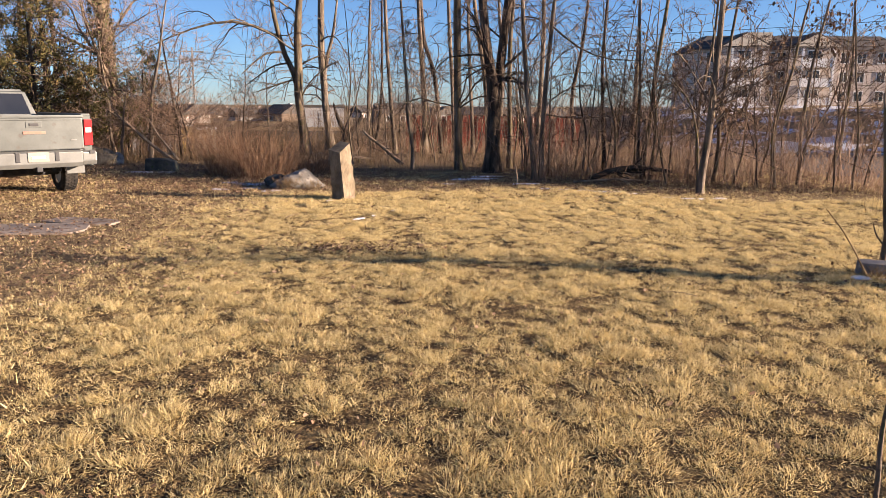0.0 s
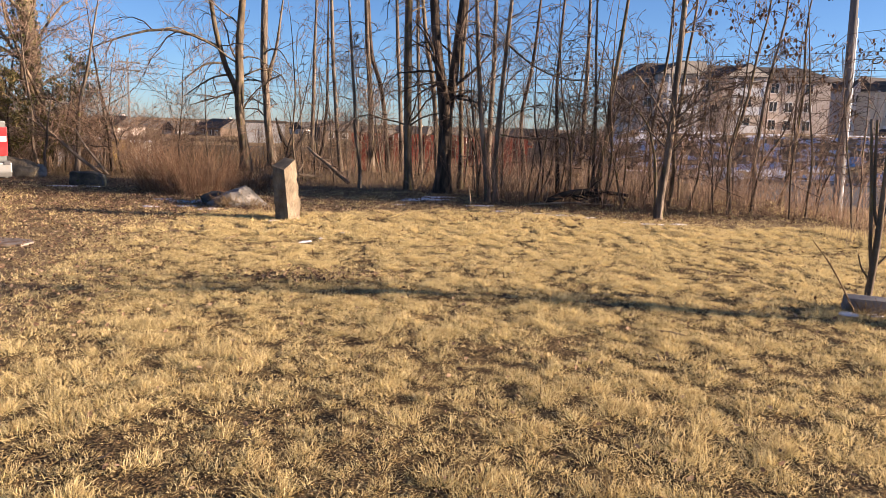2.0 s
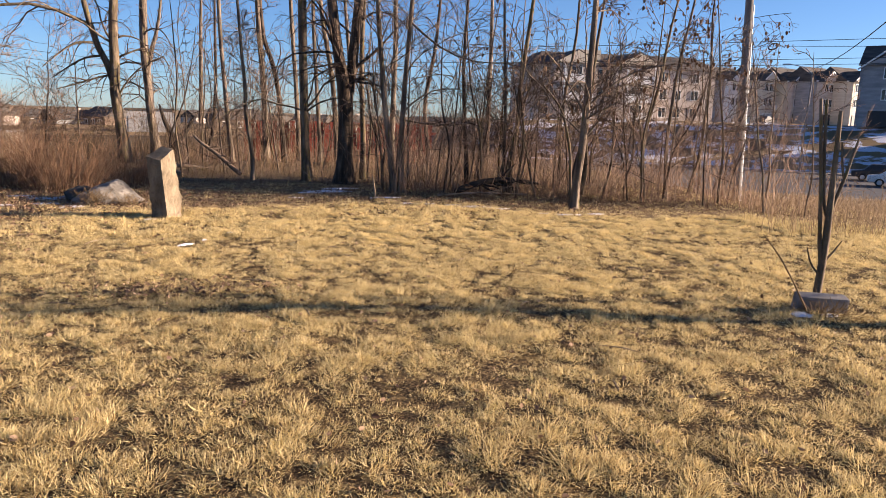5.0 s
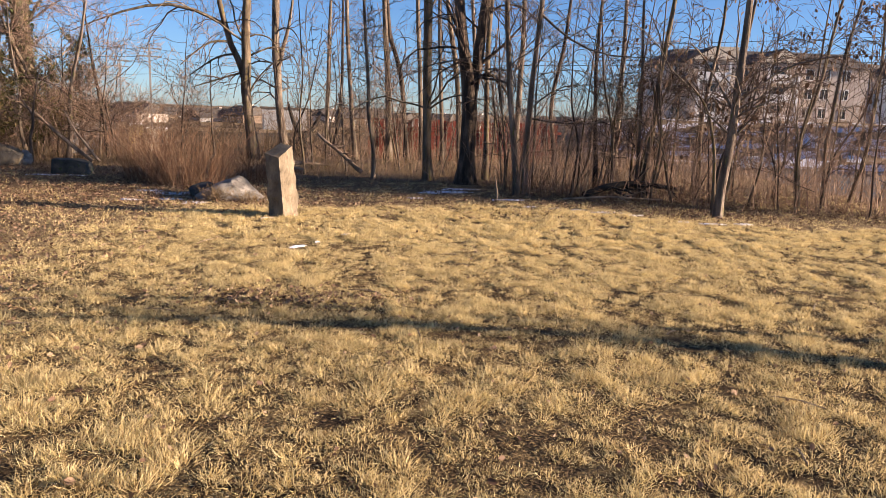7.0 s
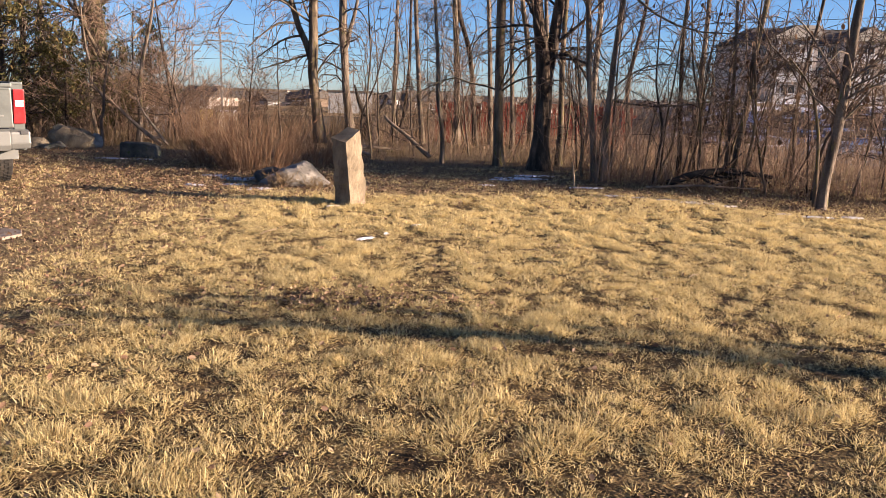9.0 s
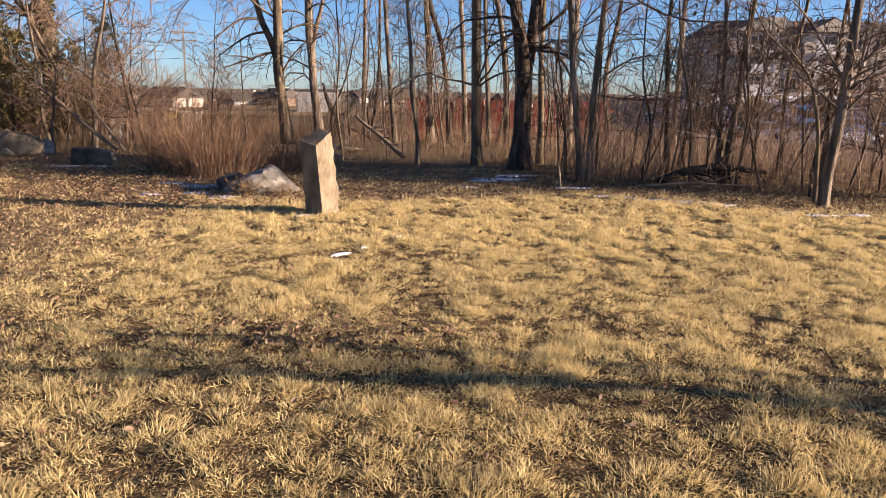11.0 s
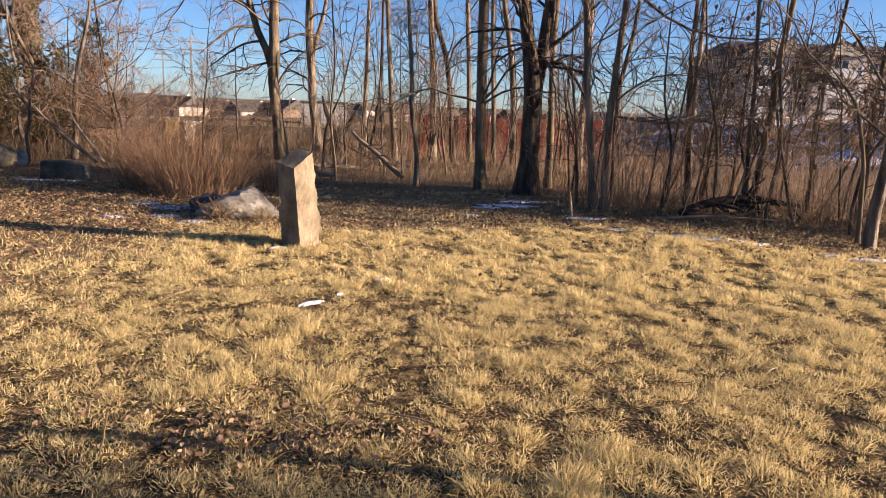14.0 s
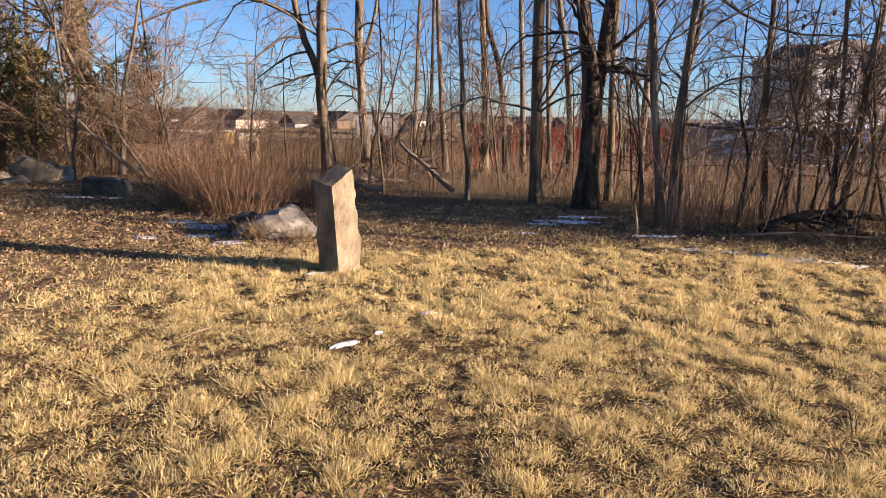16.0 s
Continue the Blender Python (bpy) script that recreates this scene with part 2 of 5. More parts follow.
def ground_material():
    """Straw thatch on the lawn, leaf mould round it, by the plan; soft ragged border between."""
    m = bpy.data.materials.new("ground")
    m.use_nodes = True
    t = m.node_tree
    n, l = t.nodes, t.links
    p = n["Principled BSDF"]
    p.inputs["Roughness"].default_value, p.inputs["Specular IOR Level"].default_value = 0.95, 0.15
    co = n.new("ShaderNodeTexCoord")

    def noise_tex(s, d):
        a = n.new("ShaderNodeTexNoise")
        a.inputs["Scale"].default_value, a.inputs["Detail"].default_value = s, d
        l.new(co.outputs["Object"], a.inputs[0])
        return a.outputs[0]

    def ramp(v, stops):
        r = n.new("ShaderNodeValToRGB")
        while len(r.color_ramp.elements) < len(stops):
            r.color_ramp.elements.new(0.5)
        for e, (q, c) in zip(r.color_ramp.elements, stops):
            e.position, e.color = q, (*c, 1)
        l.new(v, r.inputs[0])
        return r.outputs[0]

    def mix(f, a, b):
        x = n.new("ShaderNodeMix")
        x.data_type = "RGBA"
        l.new(f, x.inputs[0])
        l.new(a, x.inputs[6])
        l.new(b, x.inputs[7])
        return x.outputs[2]

    coarse, mid, fine = noise_tex(0.9, 5), noise_tex(7, 8), noise_tex(60, 5)
    # Darkest lawn tones lie below soil brown, painting deeper shade between tufts.
    lawn = mix(ramp(coarse, [(0.38, (0, 0, 0)), (0.62, (1, 1, 1))]), ramp(mid, [(0.38, (0.022, 0.015, 0.009)), (0.5, (0.075, 0.05, 0.023)), (0.62, (0.30, 0.21, 0.092))]), ramp(fine, [(0.38, (0.022, 0.015, 0.009)), (0.5, (0.09, 0.06, 0.028)), (0.62, (0.34, 0.24, 0.105))]))
    mould = mix(ramp(mid, [(0.4, (0, 0, 0)), (0.6, (1, 1, 1))]), ramp(fine, [(0.3, (0.06, 0.04, 0.024)), (0.5, (0.18, 0.118, 0.068)), (0.7, (0.34, 0.235, 0.14))]), ramp(fine, [(0.35, (0.11, 0.075, 0.04)), (0.65, (0.32, 0.235, 0.115))]))
    att = n.new("ShaderNodeAttribute")
    att.attribute_name = "lawn"
    far = n.new("ShaderNodeAttribute")
    far.attribute_name = "snowy"
    field = ramp(noise_tex(0.12, 8), [(0.35, (0.13, 0.085, 0.045)), (0.55, (0.22, 0.155, 0.08)), (0.7, (0.30, 0.22, 0.12))])
    snowfield = mix(ramp(noise_tex(0.35, 9), [(0.50, (0, 0, 0)), (0.55, (1, 1, 1))]), field, ramp(fine, [(0.3, (0.5, 0.53, 0.6)), (0.7, (0.66, 0.69, 0.75))]))
    w = n.new("ShaderNodeMath")
    w.operation = "MULTIPLY_ADD"
    w.inputs[1].default_value, w.inputs[2].default_value = 0.6, -0.3
    l.new(mid, w.inputs[0])
    s = n.new("ShaderNodeMath")
    s.operation = "ADD"
    l.new(att.outputs["Fac"], s.inputs[0])
    l.new(w.outputs[0], s.inputs[1])
    out = mix(ramp(s.outputs[0], [(0.35, (0, 0, 0)), (0.65, (1, 1, 1))]), mould, lawn)
    out = mix(far.outputs["Fac"], out, snowfield)
    l.new(out, p.inputs["Base Color"])
    bp = n.new("ShaderNodeBump")
    bp.inputs["Strength"].default_value, bp.inputs["Distance"].default_value = 1.0, 0.06
    hh = n.new("ShaderNodeMath")
    hh.operation = "MULTIPLY_ADD"
    hh.inputs[1].default_value = 0.5
    l.new(fine, hh.inputs[0])
    l.new(mid, hh.inputs[2])
    l.new(hh.outputs[0], bp.inputs["Height"])
    l.new(bp.outputs[0], p.inputs["Normal"])
    return m


GROUND = ground_material()


# ---- mesh tools ----
def mesh_np(name, verts, quads=None, tris=None, smooth=False):
    me = bpy.data.meshes.new(name)
    verts = np.asarray(verts, np.float32).reshape(-1, 3)
    idx, sizes = [], []
    for f, k in ((quads, 4), (tris, 3)):
        if f is not None and len(f):
            f = np.asarray(f, np.int32).reshape(-1, k)
            idx.append(f.ravel())
            sizes.append(np.full(len(f), k, np.int32))
    idx, sizes = np.concatenate(idx), np.concatenate(sizes)
    me.vertices.add(len(verts))
    me.vertices.foreach_set("co", verts.ravel())
    me.loops.add(len(idx))
    me.loops.foreach_set("vertex_index", idx)
    me.polygons.add(len(sizes))
    me.polygons.foreach_set("loop_start", np.concatenate(([0], np.cumsum(sizes)[:-1])).astype(np.int32))
    if smooth:
        me.polygons.foreach_set("use_smooth", np.ones(len(sizes), bool))
    me.update(calc_edges=True)
    return me


def part(name, me, mat, parent=None, label="", smooth=False):
    """One mesh object under a thing; me is a mesh or a bmesh."""
    if isinstance(me, bmesh.types.BMesh):
        bm, me = me, bpy.data.meshes.new(name)
        bm.to_mesh(me)
        bm.free()
    if smooth:
        me.polygons.foreach_set("use_smooth", np.ones(len(me.polygons), bool))
    if not me.materials:
        me.materials.append(mat)
    ob = new(name, me)
    ob.parent = parent
    if label:
        ob["label"] = label
    return ob


def thing(name, label, category, group="", kind=""):
    return tagged(new(name), label, category, group, kind)


def box_bm(size, at=(0, 0, 0), bevel=0.0, bm=None, rz=0.0):
    bm = bm or bmesh.new()
    r = bmesh.ops.create_cube(bm, size=1.0)
    bmesh.ops.scale(bm, vec=size, verts=r["verts"])
    if bevel:
        ed = list({e for v in r["verts"] for e in v.link_edges})
        made = bmesh.ops.bevel(bm, geom=ed, offset=bevel, segments=2, affect="EDGES", profile=0.7)
        vs = list({v for f in made["faces"] for v in f.verts} | {v for v in r["verts"] if v.is_valid})
    else:
        vs = r["verts"]
    bmesh.ops.transform(bm, matrix=pose(*at, 0, 0, rz), verts=vs)
    return bm


def prism_bm(profile, depth, axis="y", bevel=0.0):
    """A profile of (u, w) pairs pushed along an axis: u runs along the other level axis, w is up."""
    bm = bmesh.new()
    vs = [bm.verts.new((u, -depth / 2, w) if axis == "y" else (-depth / 2, u, w)) for u, w in profile]
    f = bm.faces.new(vs)
    r = bmesh.ops.extrude_face_region(bm, geom=[f])
    bmesh.ops.translate(bm, vec=(0, depth, 0) if axis == "y" else (depth, 0, 0), verts=[v for v in r["geom"] if isinstance(v, bmesh.types.BMVert)])
    bmesh.ops.recalc_face_normals(bm, faces=bm.faces)
    if bevel:
        bmesh.ops.bevel(bm, geom=list(bm.edges), offset=bevel, segments=2, affect="EDGES", profile=0.7)
    return bm


def tubes(P, R, sides=5):
    """Tapered tubes along N polylines of K points: verts and quads."""
    P, R = np.asarray(P, float), np.asarray(R, float)
    N, K, _ = P.shape
    T = np.gradient(P, axis=1)
    T /= np.linalg.norm(T, axis=2, keepdims=True) + 1e-9
    ref = np.where(np.abs(T[:, :1, 2:3]) > 0.8, np.array([1.0, 0.1, 0]), np.array([0.0, 0.1, 1.0]))
    U = np.cross(T, np.broadcast_to(ref, T.shape))
    U /= np.linalg.norm(U, axis=2, keepdims=True) + 1e-9
    W = np.cross(T, U)
    a = np.arange(sides) * 2 * np.pi / sides
    V = P[:, :, None] + R[:, :, None, None] * (np.cos(a)[None, None, :, None] * U[:, :, None] + np.sin(a)[None, None, :, None] * W[:, :, None])
    i = np.arange(N)[:, None, None] * K * sides + np.arange(K - 1)[None, :, None] * sides
    s, s2 = np.arange(sides)[None, None], ((np.arange(sides) + 1) % sides)[None, None]
    Q = np.stack([i + s, i + s2, i + sides + s2, i + sides + s], -1).reshape(-1, 4)
    return V.reshape(-1, 3), Q


def join(lists):
    V, Q, o = [], [], 0
    for v, q in lists:
        V.append(v)
        Q.append(q + o)
        o += len(v)
    return np.concatenate(V), np.concatenate(Q)


def unit(v):
    return v / (np.linalg.norm(v, axis=-1, keepdims=True) + 1e-9)


def grow(rng, P, R, count, lo, hi, ratio, angle, lift, K=5, wob=0.12, thin=0.55, droop=0.0, side=None):
    """count twigs off each of N branches: P (N,K,3), R (N,K)."""
    N, k0, _ = P.shape
    par = np.repeat(np.arange(N), count)
    u = rng.uniform(lo, hi, len(par)) * (k0 - 1)
    i = np.minimum(u.astype(int), k0 - 2)
    f = (u - i)[:, None]
    base = P[par, i] * (1 - f) + P[par, i + 1] * f
    rad = R[par, i] * (1 - f[:, 0]) + R[par, i + 1] * f[:, 0]
    d0 = unit(P[par, i + 1] - P[par, i])
    length = np.linalg.norm(np.diff(P, axis=1), axis=2).sum(1)[par] * ratio * rng.uniform(0.55, 1.2, len(par)) * (1.15 - 0.6 * u / (k0 - 1))
    out = unit(np.cross(d0, rng.normal(size=(len(par), 3))))
    if side is not None:
        out = unit(out + np.asarray(side))
    a = np.radians(angle) * rng.uniform(0.65, 1.25, len(par))[:, None]
    d = unit(np.cos(a) * d0 + np.sin(a) * out + np.array([0, 0, lift]))
    pts, cur = [base], base
    for s in range(K - 1):
        d = unit(d + rng.normal(size=d.shape) * wob + np.array([0, 0, lift * 0.25 - droop * s]))
        cur = cur + d * (length / (K - 1))[:, None]
        pts.append(cur)
    Pn = np.stack(pts, 1)
    r0 = np.minimum(rad * thin, rad * 0.9)
    Rn = r0[:, None] * np.linspace(1, 0.3, K)[None]
    return Pn, Rn


def stem(points, radii, n=9, rng=None, wob=0.0):
    """A smooth polyline through a few (x, y, z) points."""
    p, r = np.array(points, float), np.array(radii, float)
    s = np.linspace(0, len(p) - 1, n)
    q = np.stack([np.interp(s, np.arange(len(p)), p[:, i]) for i in range(3)], 1)
    if rng is not None:
        q[1:-1] += rng.normal(size=(n - 2, 3)) * wob * np.array([1, 1, 0.2])
    for _ in range(2):
        q[1:-1] = 0.5 * q[1:-1] + 0.25 * (q[:-2] + q[2:])
    return q, np.interp(s, np.arange(len(p)), r)


_wave = np.random.default_rng(17)
WAVES = [(f * math.cos(a), f * math.sin(a), q, s) for f, s, n in ((1.3, 0.003, 6), (5.1, 0.0016, 9), (11.0, 0.0012, 11)) for a, q in zip(_wave.uniform(0, 6.28, n), _wave.uniform(0, 6.28, n))]


def relief(x, y):
    """Small humps and dips of the turf."""
    z = 0.0 * np.asarray(x, float)
    for kx, ky, q, s in WAVES:
        z = z + s * np.sin(kx * x + ky * y + q)
    return z


def height(x, y):
    """The lie of the land: a level lawn, a bank to the street, a rise to the houses on its far side."""
    d = np.hypot(x, y)
    az = np.degrees(np.arctan2(x, y))
    start = 25 - 12 * np.clip((az - 22) / 10, 0, 1)
    t = np.clip((d - start) / (63 - start), 0, 1)
    z = -3.2 * t ** 1.5 * (2.2 - 1.2 * t)
    z = z + relief(x, y) * np.clip(1.4 - d / 25, 0, 1)
    right = np.clip((az - 8) / 10, 0, 1)
    u = np.clip((d - 92) / 26, 0, 1)
    return z + right * 5.2 * u * u * (3 - 2 * u)


def lawn_mask(x, y):
    """1 on the mown grass, 0 on the leaf-covered ground round it."""
    back = 14.0 + 0.5 * np.sin(x * 0.9) - 0.28 * np.maximum(x - 3, 0) ** 1.1
    m = np.clip((back - y) / 0.9 + 0.5, 0, 1)
    left = -3.1 - 0.25 * np.sin(y * 0.8) - 1.6 * np.clip((6.2 - y) / 4, 0, 1) * 2
    return m * np.clip((x - left) / 2.0 + 0.5, 0.07, 1)


# ---- ground ----
def build_ground():
    r = np.concatenate((np.linspace(0, 10.5, 80), np.linspace(10.9, 40, 45), np.geomspace(42, 2600, 45)))
    a = np.radians(np.linspace(-180, 180, 361)[:-1])
    rr, aa = np.meshgrid(r[1:], a, indexing="ij")
    x, y = rr * np.sin(aa), rr * np.cos(aa) + 6.0
    z = height(x, y)
    V = np.concatenate(([[0, 6.0, 0]], np.stack([x, y, z], -1).reshape(-1, 3)))
    n, m = rr.shape
    i, j = np.meshgrid(np.arange(n - 1), np.arange(m), indexing="ij")
    q = lambda i, j: 1 + i * m + j % m
    Q = np.stack([q(i, j), q(i + 1, j), q(i + 1, j + 1), q(i, j + 1)], -1).reshape(-1, 4)
    k = np.arange(m)
    T = np.stack([np.zeros(m, int), 1 + k, 1 + (k + 1) % m], -1)
    me = mesh_np("ground", V, Q[:, ::-1], T[:, ::-1], smooth=True)
    lawn = me.attributes.new("lawn", "FLOAT", "POINT")
    lawn.data.foreach_set("value", lawn_mask(V[:, 0], V[:, 1]).astype(np.float32))
    snowy = me.attributes.new("snowy", "FLOAT", "POINT")
    d, az = np.hypot(V[:, 0], V[:, 1]), np.degrees(np.arctan2(V[:, 0], V[:, 1]))
    snowy.data.foreach_set("value", (np.clip((d - 40) / 15, 0, 1) * np.clip((az - 12) / 6, 0, 1) * np.clip((d - 82) / 5, 0.12, 1)).astype(np.float32))
    ob = part("ground", me, GROUND)
    tagged(ob, "dry lawn and leaf-strewn earth sloping to a street", "ground", kind="structure")


build_ground()


# ---- trees ----
def build_tree(name, label, at, stems, bark, twig, seed, limbs=9, limb_lo=0.3, limb_ratio=0.38, angle=55, lift=0.12, twigs=(6, 5), sides=9, flare=1.5, seeds=0, extra=(), category="tree", group="trees along the lawn", droop=0.0, wob=0.05):
    """stems: one list of (dx, dy, z, radius) points for each stem; extra: limbs given outright in the same way."""
    rng = np.random.default_rng(seed)
    root = thing(name, label, category, group)
    trunk, branch = [], []
    for s_i, s in enumerate(stems):
        p, r = stem([q[:3] for q in s], [q[3] for q in s], 14, rng, wob)
        if flare > 1 and s[0][2] <= 0.01:
            r[0] *= flare
            r[1] *= 1 + (flare - 1) * 0.25
            p[0, 2] -= 0.15
        trunk.append(tubes(p[None], r[None], sides))
        P, R = p[None], r[None]
        n = limbs if s_i == 0 or s[0][2] < 0.01 else max(3, limbs * 2 // 3)
        if n:
            L1, R1 = grow(rng, P, R, n, limb_lo, 0.97, limb_ratio, angle, lift, 8, 0.24, 0.26, droop)
            branch.append((L1, R1))
    for s in extra:
        p, r = stem([q[:3] for q in s], [q[3] for q in s], 7, rng, 0.03)
        branch.append((p[None], r[None]))
    V, Q = join(trunk)
    part("trunk", mesh_np("trunk", V, Q, smooth=True), bark, root)
    twig_mesh, tips = [], []
    for L1, R1 in branch:
        R1 = np.maximum(R1, 0.006)
        for p, r in zip(L1, R1):
            part("limb", mesh_np("limb", *tubes(p[None], r[None], 6), smooth=True), bark, root)
        L2, R2 = grow(rng, L1, R1, twigs[0], 0.12, 1.0, 0.5, 46, 0.06, 6, 0.24, 0.55, droop)
        R2 = np.maximum(R2, 0.0046)
        twig_mesh.append(tubes(L2, R2, 4))
        L3, R3 = grow(rng, L2, R2, twigs[1], 0.15, 1.0, 0.5, 44, 0.06, 4, 0.22, 0.6, droop)
        R3 = np.maximum(R3, 0.0031)
        twig_mesh.append(tubes(L3, R3, 3))
        tips.append(L3[:, -1])
        tips.append(L3[:, -2])
    if twig_mesh:
        V, Q = join(twig_mesh)
        tagged(part("crown", mesh_np("twigs", V, Q), twig, root), kind="stuff")
    if seeds:
        tip = np.concatenate(tips)
        tip = tip[rng.permutation(len(tip))[:seeds]]
        V, Q = flakes(rng, tip + rng.normal(size=tip.shape) * 0.03 - [0, 0, 0.05], 0.022, 0.075, hang=True)
        tagged(part("seed_cluster", mesh_np("seeds", V, Q), SEEDS, root, "hanging brown winged seeds"), kind="stuff")
    root.matrix_basis = pose(*at)
    return root


def flakes(rng, C, w, h, hang=False, flat=False):
    """A small bent leaf of two quads at each of N places."""
    n = len(C)
    d = rng.normal(size=(n, 3))
    if hang:
        d = d * 0.25 + [0, 0, -1]
    if flat:
        d[:, 2] *= 0.35
    d = unit(d)
    s = rng.normal(size=(n, 3))
    if flat:
        s[:, 2] *= 0.45
    s = unit(np.cross(d, unit(s))) if not flat else unit(s - (s * d).sum(1, keepdims=True) * d)
    k = rng.uniform(0.6, 1.3, (n, 1))
    nrm = np.cross(d, s)
    a, b = d * h * k / 2, s * w * k
    fold = nrm * w * 0.5 * k
    V = np.stack([C - a, C + a, C + b * 0.9 + fold + a * 0.5, C + b + fold - a * 0.4, C - b + fold - a * 0.4, C - b * 0.9 + fold + a * 0.5], 1)
    o = np.arange(n)[:, None] * 6
    Q = np.concatenate([o + [0, 1, 2, 3], o + [1, 0, 4, 5]])
    return V.reshape(-1, 3), Q


# forked tree behind the boulder
build_tree("tree", "grey-barked forked tree with bare drooping limbs", (-4.41, 24.0, 0), [
    [(0, 0, 0, 0.15), (-0.14, 0, 1.16, 0.131), (-0.2, 0, 1.85, 0.138), (-0.24, 0, 2.4, 0.14), (-0.15, 0, 2.95, 0.125), (-0.12, 0, 3.9, 0.115), (0.0, 0.1, 6.0, 0.08), (0.2, 0.2, 9.5, 0.03)],
    [(-0.27, 0, 2.25, 0.09), (-0.54, 0, 2.87, 0.087), (-0.69, 0, 3.33, 0.08), (-0.85, 0, 3.86, 0.073), (-1.1, -0.2, 6.0, 0.05), (-1.3, -0.3, 8.6, 0.02)]],
    BARK_TAN, TWIG_DARK, 11, limbs=8, limb_lo=0.5, limb_ratio=0.32, droop=0.09, extra=[
    [(-0.69, 0, 3.2, 0.036), (-1.14, -0.1, 3.22, 0.029), (-1.49, -0.2, 2.9, 0.022), (-1.92, -0.3, 2.5, 0.012)],
    [(-0.52, 0, 2.87, 0.034), (-0.94, 0.1, 2.85, 0.027), (-1.43, 0.2, 2.56, 0.02), (-1.93, 0.3, 2.2, 0.012)],
    [(-0.31, 0, 2.37, 0.032), (-0.66, -0.1, 2.29, 0.026), (-1.09, -0.1, 2.09, 0.02), (-1.65, -0.2, 1.93, 0.011)],
    [(-0.85, 0, 3.7, 0.05), (-1.7, -0.1, 4.23, 0.046), (-2.41, -0.2, 4.18, 0.04), (-3.13, -0.3, 3.95, 0.032), (-3.85, -0.4, 3.71, 0.022), (-4.76, -0.5, 3.26, 0.012)],
    [(-0.1, 0, 1.86, 0.03), (0.18, -0.1, 2.28, 0.024), (0.6, -0.2, 2.71, 0.016), (1.1, -0.2, 2.9, 0.008)]])
build_tree("tree", "tall slim tree with scaly reddish-grey bark", (-4.47, 29.5, 0), [
    [(0, 0, 0, 0.15), (-0.15, 0, 1.1, 0.14), (-0.19, 0, 2.0, 0.131), (-0.26, 0, 2.9, 0.14), (-0.28, 0, 4.6, 0.13), (-0.1, 0.2, 11, 0.05)],
    [(-0.2, 0, 2.8, 0.08), (0.01, 0, 3.6, 0.075), (0.15, 0, 4.21, 0.056), (0.5, 0.1, 6.5, 0.02)]], BARK_GREY, TWIG_DARK, 12, limbs=9, limb_lo=0.3, limb_ratio=0.3, angle=65, droop=0.09, twigs=(5, 4))
# slim sapling with low spreading twigs
build_tree("tree", "slim bare sapling with spreading low twigs", (-0.79, 18.9, 0), [
    [(0, 0, 0, 0.048), (-0.07, 0, 0.72, 0.043), (-0.13, 0, 1.34, 0.043), (-0.18, 0, 2.15, 0.037), (-0.29, 0, 3.33, 0.032), (-0.4, 0, 6.4, 0.01)]], BARK_GREY, TWIG_RED, 13, limbs=17, limb_lo=0.15, limb_ratio=0.2, angle=42, lift=0.25)
build_tree("tree", "straight grey trunk with bare upper limbs", (0.41, 18.8, 0), [
    [(0, 0, 0, 0.108), (-0.03, 0, 0.66, 0.1), (-0.06, 0, 1.4, 0.095), (-0.07, 0, 2.4, 0.095), (-0.11, 0, 3.4, 0.095), (-0.1, 0, 9.5, 0.04)]], BARK_TAN, TWIG_DARK, 14, limbs=9, limb_lo=0.3, angle=65, droop=0.08, limb_ratio=0.25, wob=0.015)
# the heavy twin tree at the edge of the lawn
build_tree("tree", "heavy dark tree dividing into twin stems", (1.2, 18.3, 0), [
    [(0, 0, 0, 0.2), (0.03, 0, 0.5, 0.173), (0.03, 0, 1.4, 0.165), (0.0, 0, 2.0, 0.165), (-0.12, 0, 2.6, 0.12), (-0.2, 0, 3.1, 0.112), (-0.4, 0.1, 4.6, 0.1), (-0.6, 0.1, 9.5, 0.05)],
    [(0.05, 0.03, 1.75, 0.12), (0.12, 0.03, 2.3, 0.115), (0.17, 0, 2.8, 0.112), (0.24, 0, 3.35, 0.107), (0.42, 0, 5.2, 0.09), (0.75, 0, 9.8, 0.04)]],
    BARK_DARK, TWIG_DARK, 15, limbs=7, limb_lo=0.42, limb_ratio=0.25, angle=62, flare=1.6, droop=0.08, wob=0.015, extra=[
    [(0.15, 0, 2.2, 0.046), (0.43, -0.1, 2.39, 0.041), (0.59, -0.15, 2.18, 0.031), (0.71, -0.2, 1.94, 0.024), (0.91, -0.3, 1.6, 0.012)],
    [(0.2, 0, 2.48, 0.041), (0.5, -0.1, 2.75, 0.036), (0.69, -0.1, 2.88, 0.025), (0.92, -0.2, 3.19, 0.018), (1.4, -0.3, 3.7, 0.008)],
    [(-0.15, 0, 2.55, 0.026), (-0.51, -0.1, 2.37, 0.02), (-0.72, -0.1, 2.19, 0.013), (-1.1, -0.2, 1.8, 0.007)]])
# Extra trunk added for the twin tree's lit right stem, in paler bark.
build_tree("tree", "pale extra trunk for the twin tree's lit right stem", (1.72, 19.4, 0), [
    [(0, 0, 0, 0.07), (-0.02, 0, 1.2, 0.062), (-0.05, 0, 2.8, 0.055), (0.05, 0, 5, 0.045), (0.2, 0, 9, 0.02)]], BARK_TAN, TWIG, 16, limbs=6, limb_lo=0.35, limb_ratio=0.25)
